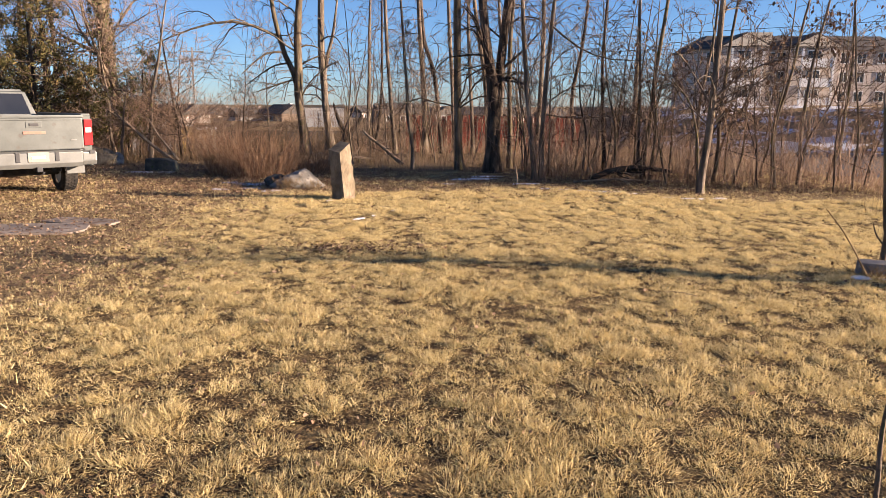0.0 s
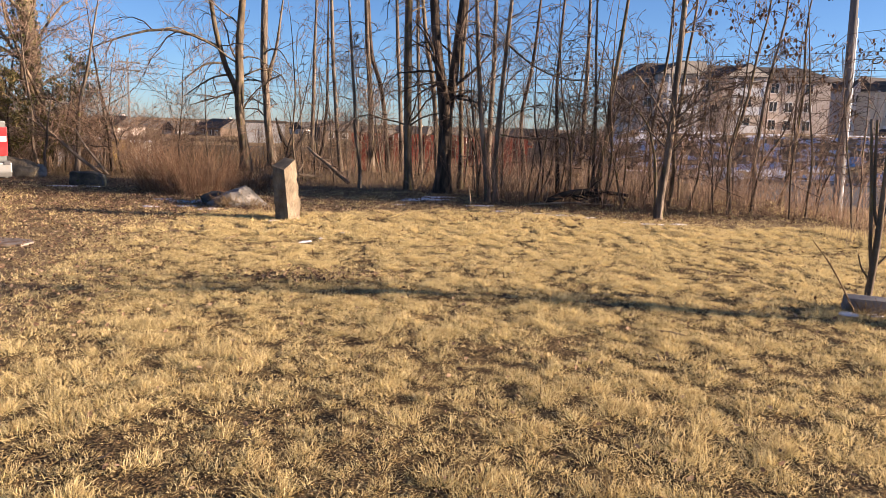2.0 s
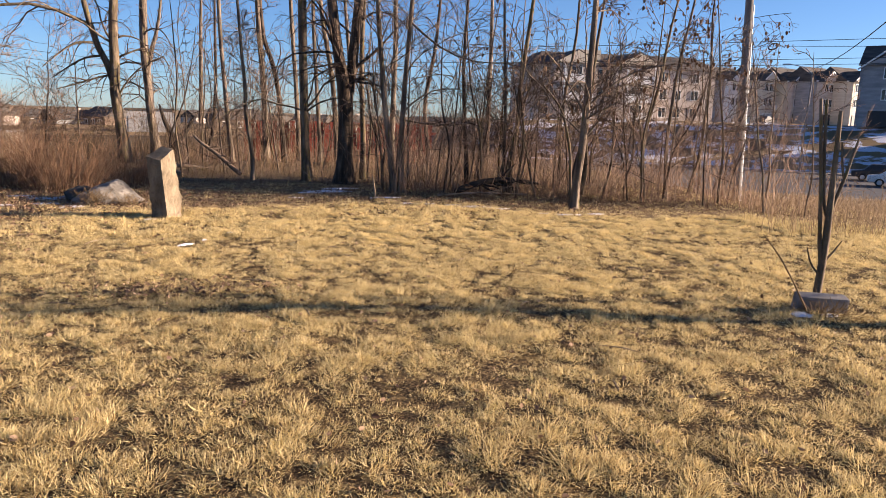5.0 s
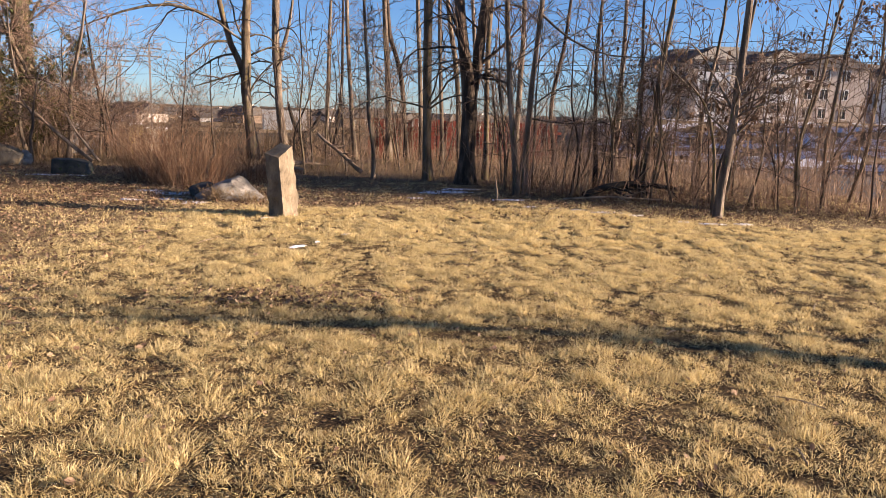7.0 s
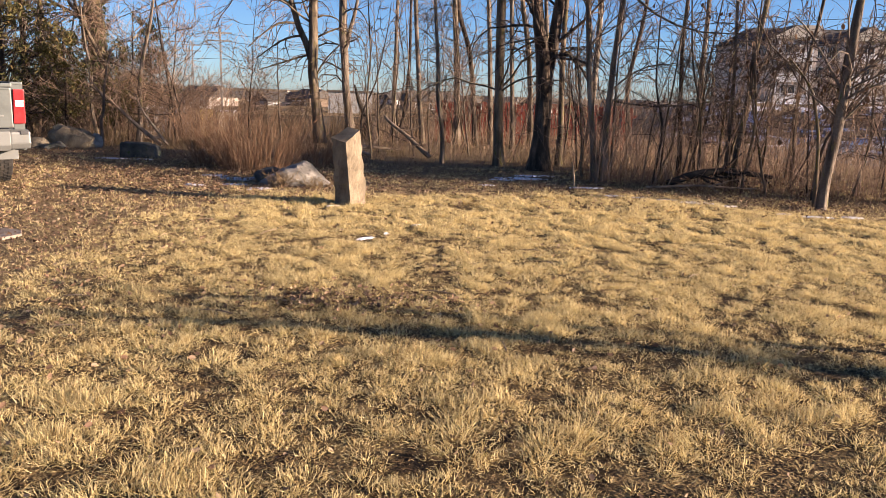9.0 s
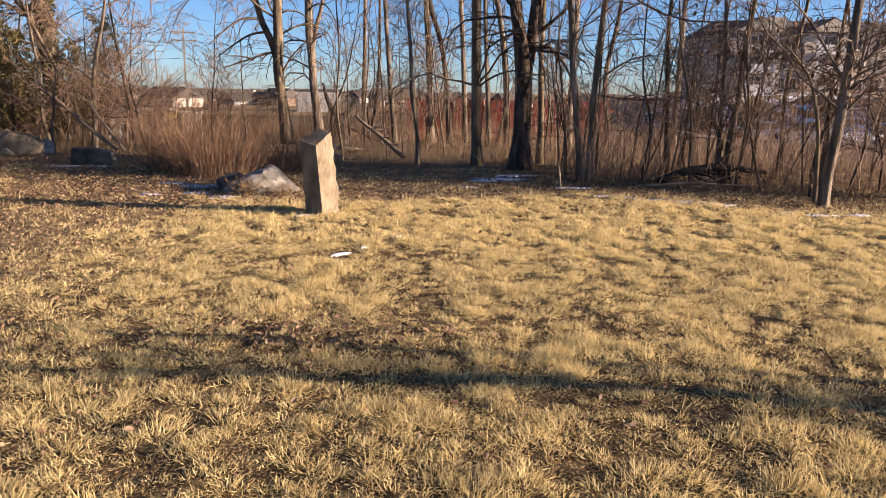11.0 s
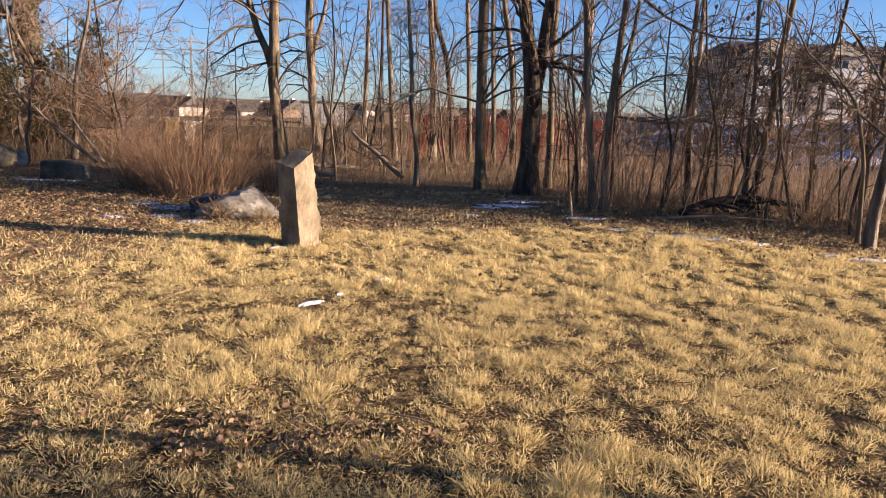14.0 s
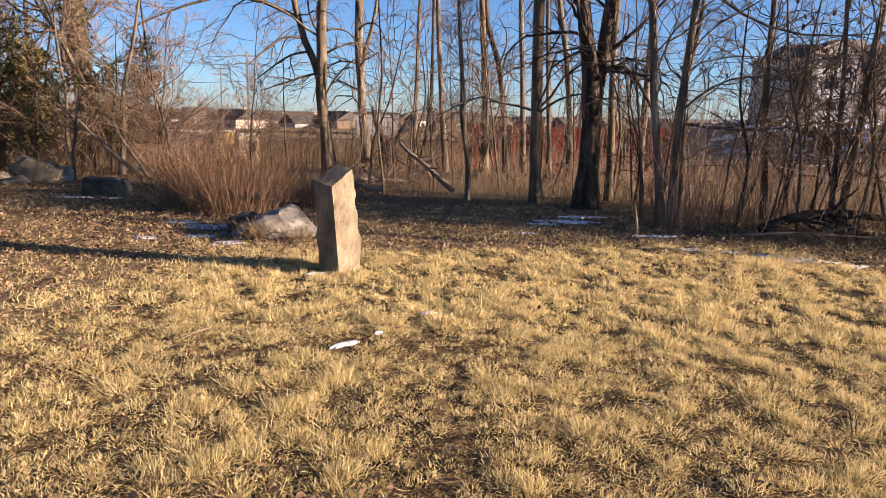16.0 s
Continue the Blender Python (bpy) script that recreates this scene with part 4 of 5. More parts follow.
for k, (x, y, s, mat, lab) in enumerate([(-9.1, 19.7, (0.44, 0.24, 0.36), STONE, "pale propped stone in front of the conifers"), (-8.72, 19.8, (0.17, 0.2, 0.24), GRANITE, "grey stone leaning on a larger one"), (-9.75, 19.3, (0.26, 0.24, 0.18), STONE, "tan stone half sunk in leaves"), (-9.25, 19.2, (0.3, 0.2, 0.11), ROCK_DARK, "dark flat stone lying in shade")]):
    ob = part("boulder", rock_mesh(20 + k, s, rough=0.22), mat)
    ob.matrix_basis = pose(x, y, 0.04, 0, 18 if k == 0 else 0, 30 * k)
    tagged(ob, lab, "boulder", "rocks by the conifers")
build_tree("tree", "thin pale forked sapling behind the rock pile", (-8.75, 20.2, 0), [[(0, 0, 0, 0.035), (0.08, 0, 0.8, 0.03), (0.14, 0, 1.3, 0.022), (0.35, 0, 2.2, 0.008)], [(0.1, 0, 1.0, 0.024), (-0.05, 0, 1.5, 0.016), (-0.3, 0, 2.1, 0.006)]], BARK_GREY, TWIG_GREY, 37, limbs=5, limb_lo=0.45, sides=6)
slab_at = [(-5.55, 9.35, 0.95, 0.42, 8), (-4.95, 10.05, 0.55, 0.22, -12), (-6.7, 9.2, 0.6, 0.5, 20)]
for x, y, a, b, rz in slab_at:
    bm = bmesh.new()
    bmesh.ops.create_circle(bm, cap_ends=True, segments=26, radius=1)
    for v in bm.verts:
        g = 1 + 0.22 * noise.noise(v.co * 1.7 + Vector((x, y, 0)))
        v.co = Vector((math.copysign(abs(v.co.x) ** 0.6, v.co.x) * a * g, math.copysign(abs(v.co.y) ** 0.6, v.co.y) * b * g, 0))
    r = bmesh.ops.extrude_face_region(bm, geom=list(bm.faces))
    bmesh.ops.translate(bm, vec=(0, 0, 0.03), verts=[v for v in r["geom"] if isinstance(v, bmesh.types.BMVert)])
    bmesh.ops.recalc_face_normals(bm, faces=bm.faces)
    ob = part("paving_slab", bm, SLAB)
    ob.matrix_basis = pose(x, y, -0.005, 0, 0, rz)
    tagged(ob, "worn pale stone slab level with the leafy ground", "paving slab", "slabs in the drive")


# ---- snow ----
def snow_patch(x, y, a, b, rz, seed):
    rng = np.random.default_rng(seed)
    n, k = 44, 6
    an = np.linspace(0, 2 * np.pi, n, endpoint=False)
    edge = np.array([1 + 0.5 * noise.noise(Vector((math.cos(q) * 1.6, math.sin(q) * 1.6, seed * 3.7))) + 0.35 * noise.noise(Vector((math.cos(q) * 5, math.sin(q) * 5, seed * 1.3))) for q in an])
    V, Q, T = [[0, 0, 0.012]], [], []
    for i in range(1, k + 1):
        f = i / k
        for j in range(n):
            px, py = math.cos(an[j]) * edge[j] * f * a, math.sin(an[j]) * edge[j] * f * b
            V.append([px, py, 0.012 * (1 - f ** 2) - (0.04 if i == k else 0) + 0.007 * noise.noise(Vector((px * 14, py * 14, seed)))])
    for j in range(n):
        T.append([0, 1 + j, 1 + (j + 1) % n])
        for i in range(k - 1):
            Q.append([1 + i * n + j, 1 + (i + 1) * n + j, 1 + (i + 1) * n + (j + 1) % n, 1 + i * n + (j + 1) % n])
    ob = part("snow_patch", mesh_np("snow_patch", V, Q, T, smooth=True), SNOW)
    ob.matrix_basis = pose(x, y, float(height(x, y)) + 0.009, 0, 0, rz)
    tagged(ob, "thin crust of old melting snow", "snow", "snow left on the ground")


for k, (x, y, a, b, rz) in enumerate([
        (-3.28, 13.98, 0.22, 0.17, 10), (-3.75, 14.35, 0.22, 0.10, 5), (-3.95, 15.0, 0.36, 0.22, 0), (-3.5, 15.2, 0.3, 0.14, 20), (-4.4, 15.3, 0.26, 0.1, 0), (-4.3, 14.1, 0.2, 0.07, -10),
        (-1.9, 12.55, 0.10, 0.05, 40), (-1.2, 10.5, 0.11, 0.04, 50), (-1.02, 10.75, 0.035, 0.02, 60), (-0.75, 11.3, 0.07, 0.04, 30), (-0.5, 12.1, 0.06, 0.035, 0),
        (0.75, 16.6, 0.5, 0.18, 5), (0.4, 16.2, 0.24, 0.07, 0), (1.0, 17.1, 0.36, 0.12, 10), (0.1, 15.4, 0.14, 0.05, 0),
        (3.1, 14.1, 0.36, 0.16, -8), (2.75, 14.25, 0.22, 0.07, 0), (3.45, 13.85, 0.2, 0.08, 10), (2.4, 14.4, 0.16, 0.05, 0), (2.0, 14.5, 0.22, 0.06, 0), (1.75, 15.4, 0.3, 0.06, 5),
        (4.45, 13.15, 0.24, 0.08, -5), (4.95, 13.2, 0.18, 0.09, 10), (4.1, 13.3, 0.12, 0.05, 0), (-7.2, 17.55, 0.34, 0.10, 5), (-6.6, 17.6, 0.2, 0.06, 0), (4.05, 6.98, 0.13, 0.08, 15), (4.25, 6.92, 0.08, 0.05, 0)]):
    snow_patch(x, y, a, b, rz, k + 1)


# ---- shrub by the boulder ----
def shrub(at, n, spread, h, seed, label, mat=TWIG_RED, r=0.0048):
    rng = np.random.default_rng(seed)
    root = thing("shrub", label, "shrub")
    a, q = rng.uniform(0, 2 * np.pi, n), rng.uniform(0, 1, n) ** 0.5
    out = np.stack([np.cos(a), np.sin(a) * 0.7], 1)
    H = rng.uniform(*h, n)
    s = np.linspace(0, 1, 6)
    P = np.zeros((n, 6, 3))
    P[:, :, :2] = out[:, None] * (q[:, None, None] * spread * 0.33 + (0.55 * q * H)[:, None, None] * s[None, :, None] ** 1.4) + rng.normal(size=(n, 6, 2)) * 0.02 + (rng.normal(size=(n, 1, 2)) * 0.15) * s[None, :, None]
    P[:, :, 2] = H[:, None] * s - 0.05
    R = rng.uniform(0.7, 1.3, n)[:, None] * r * np.linspace(1, 0.3, 6)
    tagged(part("stem_clump", mesh_np("stems", *tubes(P, R, 4)), mat, root), kind="stuff")
    L2, R2 = grow(rng, P, R, 5, 0.25, 0.95, 0.4, 32, 0.2, 4, 0.12, 0.6)
    tagged(part("crown", mesh_np("twigs", *tubes(L2, np.maximum(R2, 0.0022), 3)), mat, root), kind="stuff")
    root.matrix_basis = pose(*at)


shrub((-4.0, 16.3, 0), 260, 1.9, (0.4, 1.1), 81, "dense rust-brown dogwood shrub of upright bare stems")
shrub((-5.0, 16.9, 0), 110, 1.0, (0.4, 1.1), 82, "thin fringe of reddish bare stems beside the shrub")
shrub((-3.0, 17.2, 0), 110, 1.2, (0.35, 0.85), 83, "brown bare brush behind the boulder")
shrub((-3.0, 14.2, 0), 60, 0.28, (0.12, 0.30), 84, "tuft of dry tan stalks at the foot of the boulder", TALL_GRASS, 0.003)
shrub((-2.5, 14.3, 0), 40, 0.25, (0.08, 0.22), 85, "tuft of dry tan stalks at the foot of the boulder", TALL_GRASS, 0.003)
shrub((4.22, 6.95, 0), 40, 0.22, (0.06, 0.2), 86, "dry weeds in front of the concrete block", TALL_GRASS, 0.002)


# ---- young pruned tree and its block ----
def young_tree():
    root = thing("young_tree", "young tree pruned to blunt upright stems", "tree")

    def limb(name, pts):
        p, r = stem([q[:3] for q in pts], [q[3] for q in pts], 12, np.random.default_rng(7), 0.004)
        v, q = tubes(p[None], r[None], 8)
        cap = np.array([[len(v) - 8, len(v) - 7, len(v) - 6, len(v) - 5], [len(v) - 8, len(v) - 5, len(v) - 4, len(v) - 1], [len(v) - 4, len(v) - 3, len(v) - 2, len(v) - 1]])
        part(name, mesh_np(name, v, np.concatenate([q, cap]), smooth=True), BARK_TAN, root)

    limb("trunk", [(-0.02, 0, -0.05, 0.045), (0, 0, 0.12, 0.034), (0.05, 0, 0.46, 0.033), (0.09, 0, 0.9, 0.028), (0.12, 0, 1.3, 0.021), (0.15, 0, 1.66, 0.017)])
    limb("branch", [(0.02, 0, 0.36, 0.018), (0.0, -0.01, 0.6, 0.017), (0.0, 0, 1.1, 0.016), (-0.02, 0, 1.77, 0.013)])
    limb("branch", [(0.06, 0, 0.78, 0.016), (0.03, 0.01, 0.92, 0.015), (0.03, 0.02, 1.3, 0.015), (0.04, 0.02, 1.76, 0.012)])
    limb("branch", [(0.10, 0, 0.85, 0.018), (0.16, 0, 0.98, 0.015), (0.24, 0, 1.22, 0.013), (0.31, 0, 1.42, 0.009)])
    limb("branch", [(0.2, 0, 1.08, 0.012), (0.175, 0, 1.2, 0.010), (0.17, 0, 1.4, 0.008)])
    limb("branch", [(0.0, 0, 0.28, 0.010), (-0.07, 0, 0.38, 0.008), (-0.10, 0, 0.52, 0.004)])
    limb("branch", [(0.03, 0, 0.36, 0.012), (0.12, 0, 0.46, 0.009), (0.2, 0, 0.56, 0.004)])
    root.matrix_basis = pose(4.43, 7.28, 0, 0, -5, -12)


young_tree()
block = part("concrete_block", box_bm((0.42, 0.12, 0.20), (0, 0, 0.05), 0.02), CONCRETE)
block.matrix_basis = pose(4.28, 7.08, 0, 12, 2, -14)
tagged(block, "weathered grey concrete block at the foot of the young tree", "block")


def dry_stalk(pts, r, label, mat=TALL_GRASS, name="dry_stalk"):
    p, rr = stem(pts, [r, r * 0.9, r * 0.75, r * 0.4][:len(pts)], 12, np.random.default_rng(3), 0.006)
    ob = part(name, mesh_np(name, *tubes(p[None], rr[None], 6), smooth=True), mat)
    tagged(ob, label, "stalk")
    return ob


dry_stalk([(4.12, 7.0, 0), (4.0, 7.02, 0.22), (3.86, 7.05, 0.45), (3.70, 7.1, 0.66)], 0.008, "pale dry stalk leaning over the concrete block")
dry_stalk([(4.4, 6.95, 0), (4.43, 6.9, 0.06), (4.46, 6.85, 0.14)], 0.003, "short dry stalk by the concrete block")
dry_stalk([(1.668, 2.6, -0.02), (1.66, 2.6, 0.16), (1.648, 2.6, 0.48), (1.675, 2.6, 0.58)], 0.011, "reddish-brown bent cane stuck in the lawn", BARK_GREY, "garden_cane")
stake = dry_stalk([(1.56, 15.56, -0.05), (1.54, 15.56, 0.12), (1.515, 15.56, 0.3), (1.49, 15.56, 0.42)], 0.022, "short grey wooden stake leaning in the ground", DEADWOOD, "stake")


dry_stalk([(-1.62, 8.0, 0), (-1.6, 8.0, 0.08), (-1.59, 8.0, 0.15), (-1.57, 8.0, 0.22)], 0.005, "single tan stalk standing in the lawn")
_g = np.random.default_rng(51)
for k in range(16):
    x, y, a, n = _g.uniform(-3.2, 3.5), _g.uniform(4.5, 12.5), _g.uniform(0, 3.1), _g.uniform(0.12, 0.32)
    z = float(height(x, y)) + 0.03
    dx, dy = math.cos(a) * n / 2, math.sin(a) * n / 2
    tagged(dry_stalk([(x - dx, y - dy, z), (x - dx * 0.3, y - dy * 0.2, z + 0.012), (x + dx * 0.4, y + dy * 0.5, z + 0.006), (x + dx, y + dy, z)], 0.005, "thin bare stick lying in the grass", DEADWOOD, "fallen_stick"), category="stick", group="sticks in the lawn")


# ---- fallen wood ----
def log(pts, radii, label, mat=DEADWOOD, seed=1):
    rng = np.random.default_rng(seed)
    root = thing("fallen_log", label, "log")
    p, r = stem(pts, radii, 10, rng, 0.03)
    part("stem", mesh_np("log", *tubes(p[None], r[None], 8), smooth=True), mat, root)
    L, R = grow(rng, p[None], r[None], 9, 0.2, 1.0, 0.3, 50, 0.1, 5, 0.14, 0.5)
    L2, R2 = grow(rng, L, R, 4, 0.2, 1.0, 0.4, 40, 0.1, 4, 0.14, 0.5)
    V, Q = join([tubes(L, np.maximum(R, 0.005), 4), tubes(L2, np.maximum(R2, 0.003), 3)])
    tagged(part("crown", mesh_np("log_twigs", V, Q), mat, root), kind="stuff")


log([(-7.5, 20.6, 0.05), (-8.2, 20.7, 0.55), (-8.9, 20.8, 1.15), (-9.4, 20.9, 1.45)], [0.05, 0.045, 0.035, 0.015], "dead limb leaning down out of the brush", DEADWOOD, 4)
log([(-7.3, 20.5, 0.05), (-7.7, 20.6, 0.5), (-8.15, 20.7, 1.2)], [0.035, 0.03, 0.012], "thin dead limb slanting from the brush", DEADWOOD, 5)
log([(3.1, 15.6, 0.12), (3.6, 15.7, 0.3), (4.2, 15.8, 0.34), (4.9, 15.9, 0.25)], [0.06, 0.065, 0.06, 0.03], "dark rotting log in the brush pile", DARK_WOOD, 6)
log([(2.7, 15.4, 0.06), (3.5, 15.3, 0.14), (4.4, 15.2, 0.12)], [0.02, 0.018, 0.01], "broken branch on the brush pile", DEADWOOD, 7)
log([(-2.2, 20.5, 0.9), (-1.7, 20.2, 0.5), (-1.1, 19.9, 0.04)], [0.03, 0.045, 0.055], "leaning dead stem among the trees", DEADWOOD, 8)
log([(-3.4, 20.0, 0.1), (-2.6, 20.3, 0.2), (-1.9, 20.7, 0.12)], [0.05, 0.05, 0.02], "fallen branch behind the standing stone", DEADWOOD, 9)
log([(-3.3, 18.4, 0.12), (-2.7, 18.3, 0.3), (-2.2, 18.2, 0.2)], [0.05, 0.05, 0.03], "tangled fallen branch behind the boulder", DEADWOOD, 10)
stump = thing("stump", "charred forked stump in the undergrowth", "stump")
for nm, pts, rr in [("trunk", [(0, 0, -0.1), (0, 0, 0.4), (0.02, 0, 0.75)], [0.26, 0.22, 0.2]), ("fork", [(-0.08, 0, 0.6), (-0.25, 0, 0.95), (-0.42, 0, 1.4), (-0.5, 0, 1.75)], [0.12, 0.09, 0.06, 0.03]), ("fork", [(0.1, 0, 0.6), (0.35, 0, 0.85), (0.6, 0, 1.3)], [0.12, 0.09, 0.06])]:
    p, r = stem(pts, rr, 9, np.random.default_rng(9), 0.02)
    part(nm, mesh_np(nm, *tubes(p[None], r[None], 8), smooth=True), DARK_WOOD, stump)
stump.matrix_basis = pose(-3.75, 29.0, -0.1)


# ---- pickup truck ----
def pickup():
    root = thing("pickup_truck", "dusty champagne pickup truck parked tail-on in the drive", "truck")

    def bx(name, size, at, mat, bevel=0.01, parent=root, label="", rz=0):
        return part(name, box_bm(size, at, bevel, None, rz), mat, parent, label)

    # bed sides: fender profile with a wheel arch
    arch = [(1.15 + 0.47 * math.cos(a), 0.42 + 0.47 * math.sin(a)) for a in np.linspace(math.pi, 0, 13)]
    prof = [(0.02, 0.55), (0.66, 0.55), *arch, (2.35, 0.50), (2.35, 1.40), (0.0, 1.40)]
    for sx in (-1, 1):
        bm = prism_bm(prof, 0.13, "x", 0.0)
        bmesh.ops.translate(bm, vec=(sx * 0.90, 0, 0), verts=bm.verts)
        part("bed_side", bm, PAINT, root)
        bx("bed_rail", (0.15, 2.3, 0.035), (sx * 0.90, 1.19, 1.417), PAINT)
        light = part("tail_light", prism_bm([(-0.075, 0.90), (0.07, 0.90), (0.075, 1.34), (-0.05, 1.34)], 0.10, "y", 0.012), RED_LENS, root)
        light.location = (sx * 0.895, 0.0, 0)
        light.scale = (sx, 1, 1)
        bx("reversing_lens", (0.10, 0.03, 0.085), (sx * 0.90, -0.045, 1.16), CLEAR_LENS, 0.008, light).matrix_parent_inverse = light.matrix_basis.inverted()
        tyre = thing("rear_wheel", "", "")
        tyre.parent = root
        tyre.location = (sx * 0.84, 1.15, 0.39)
        bm = bmesh.new()
        rings = [(-0.125, 0.22), (-0.13, 0.33), (-0.105, 0.385), (0.105, 0.385), (0.13, 0.33), (0.125, 0.22)]
        vs = [[bm.verts.new((x, r * math.cos(a), r * math.sin(a))) for x, r in rings] for a in np.linspace(0, 2 * math.pi, 37)[:-1]]
        for i in range(36):
            for j in range(5):
                bm.faces.new((vs[i][j], vs[i][j + 1], vs[(i + 1) % 36][j + 1], vs[(i + 1) % 36][j]))
        part("tyre", bm, RUBBER, tyre)
        bm = bmesh.new()
        for i in range(36):
            a = i * math.pi / 18
            for j, tx in enumerate((-0.075, -0.025, 0.025, 0.075)):
                r = bmesh.ops.create_cube(bm, size=1)
                bmesh.ops.scale(bm, vec=(0.04, 0.04, 0.014), verts=r["verts"])
                bmesh.ops.transform(bm, matrix=pose(0, 0, 0, math.degrees(a) + (5 if j % 2 else 0)) @ pose(tx, 0, 0.388), verts=r["verts"])
        part("tread", bm, RUBBER, tyre)
        bm = bmesh.new()
        bmesh.ops.create_cone(bm, cap_ends=True, segments=24, radius1=0.225, radius2=0.20, depth=0.18, matrix=pose(0, 0, 0, 0, 90, 0))
        part("rim", bm, STEEL, tyre)
        fw = copy_thing(tyre, pose(sx * 0.84, 4.6, 0.39))
        fw.name = "front_wheel"
        fw.parent = root
    gate = bx("tailgate", (1.64, 0.07, 0.52), (0, 0.0, 1.10), PAINT, 0.015)
    bx("tailgate_cap", (1.66, 0.10, 0.05), (0, 0.005, 1.39), PAINT, 0.012, gate)
    bx("panel_step", (1.60, 0.02, 0.03), (0, -0.038, 1.345), PAINT, 0.006, gate)
    bx("handle_recess", (0.24, 0.012, 0.10), (0.05, -0.037, 1.26), PAINT, 0.004, gate)
    bx("handle", (0.14, 0.025, 0.045), (0.05, -0.045, 1.26), BLACK, 0.006, gate)
    bx("emblem", (0.34, 0.012, 0.045), (0.05, -0.042, 1.13), RED_BADGE, 0.004, gate, "faded red emblem bar")
    bx("lettering_bar", (0.26, 0.008, 0.03), (-0.62, -0.038, 0.89), CHROME, 0.002, gate, "row of raised letters")
    bx("lettering_bar", (0.10, 0.008, 0.022), (0.66, -0.038, 1.0), CHROME, 0.002, gate, "small raised badge")
    bmp = part("bumper", prism_bm([(-0.10, 0.55), (-0.13, 0.62), (-0.13, 0.80), (-0.05, 0.83), (0.06, 0.83), (0.06, 0.54)], 1.5, "x", 0.008), CHROME, root)
    for sx in (-1, 1):
        end = part("bumper_end", prism_bm([(-0.09, 0.57), (-0.12, 0.64), (-0.12, 0.79), (-0.03, 0.82), (0.20, 0.82), (0.20, 0.60)], 0.24, "x", 0.02), CHROME, root)
        end.location = (sx * 0.872, 0.012, 0)
        bx("bumper_pad", (0.10, 0.02, 0.05), (sx * 0.92, -0.11, 0.785), BLACK, 0.004, bmp)
        bx("plate_lamp", (0.07, 0.03, 0.16), (sx * 0.30 + 0.04, -0.125, 0.735), BLACK, 0.01, bmp)
        bx("mud_flap", (0.30, 0.02, 0.16), (sx * 0.80, 0.42, 0.47), CHROME, 0.006, root)
        bx("frame_rail", (0.08, 5.0, 0.14), (sx * 0.42, 2.8, 0.52), BLACK)
    plate = bx("number_plate", (0.32, 0.012, 0.16), (0.05, -0.138, 0.735), PLATE, 0.004, bmp)
    bx("plate_bar", (0.22, 0.006, 0.05), (0.05, -0.147, 0.73), CREAM, 0.0, plate)
    bx("hitch", (0.09, 0.22, 0.08), (0.05, -0.05, 0.53), BLACK, 0.01)
    bx("axle", (1.5, 0.12, 0.12), (0, 1.15, 0.39), BLACK, 0.04)
    bx("exhaust", (0.07, 0.5, 0.07), (0.55, 0.7, 0.46), BLACK, 0.03)
    bx("spare_tyre", (0.7, 0.7, 0.2), (-0.1, 0.75, 0.50), RUBBER, 0.09)
    bx("bed_floor", (1.7, 2.3, 0.06), (0, 1.18, 0.80), PAINT)
    bx("bed_front", (1.7, 0.06, 0.6), (0, 2.33, 1.1), PAINT)
    # cab: lower body and greenhouse
    part("cab_body", prism_bm([(2.40, 0.45), (4.15, 0.45), (4.15, 1.22), (4.10, 1.26), (2.40, 1.30)], 1.88, "x", 0.03), PAINT, root)
    bm = bmesh.new()
    low_, up_ = [(-0.90, 2.42), (0.90, 2.42), (0.90, 4.4), (-0.90, 4.4)], [(-0.70, 2.55), (0.70, 2.55), (0.70, 3.55), (-0.70, 3.55)]
    a = [bm.verts.new((x, y, 1.28)) for x, y in low_]
    b = [bm.verts.new((x, y, 1.86)) for x, y in up_]
    for i in range(4):
        bm.faces.new((a[i], a[(i + 1) % 4], b[(i + 1) % 4], b[i]))
    bm.faces.new(b)
    bm.faces.new(a[::-1])
    bmesh.ops.bevel(bm, geom=list(bm.edges), offset=0.05, segments=3, affect="EDGES")
    part("cab_roof", bm, PAINT, root)
    bm = bmesh.new()
    q = [bm.verts.new(v) for v in ((-0.76, 2.425, 1.34), (0.76, 2.425, 1.34), (0.64, 2.52, 1.78), (-0.64, 2.52, 1.78))]
    f = bm.faces.new(q)
    r = bmesh.ops.extrude_face_region(bm, geom=[f])
    bmesh.ops.translate(bm, vec=(0, -0.02, 0), verts=[v for v in r["geom"] if isinstance(v, bmesh.types.BMVert)])
    bmesh.ops.recalc_face_normals(bm, faces=bm.faces)
    part("rear_window", bm, DARK_GLASS, root)
    part("bonnet", prism_bm([(4.15, 0.45), (4.2, 0.42), (5.5, 0.42), (5.55, 0.7), (5.5, 1.10), (4.2, 1.22), (4.15, 1.22)], 1.86, "x", 0.03), PAINT, root)
    root.matrix_basis = pose(-6.80, 12.3, -0.01, 0, 0, 45)


pickup()


# ---- fence and yard behind the trees ----
fence = thing("red_fence", "weathered red board fence behind the trees", "fence")
for k in range(34):
    b = part("board", box_bm((0.17, 0.03, 1.6), (-1.4 + k * 0.2, 29.2 + 0.02 * math.sin(k * 2.1), 0.62 + 0.03 * math.sin(k * 1.7) + float(height(1, 29))), 0.004), RED_WOOD, fence)
for z in (0.15, 1.1):
    part("rail", box_bm((6.9, 0.05, 0.09), (2.0, 29.25, z + float(height(1, 29)))), RED_WOOD, fence)


def place(ob, az, d, z=None, turn=0.0):
    x, y = d * math.sin(radians(az)), d * math.cos(radians(az))
    ob.matrix_basis = pose(x, y, float(height(x, y)) if z is None else z, 0, 0, turn - az)


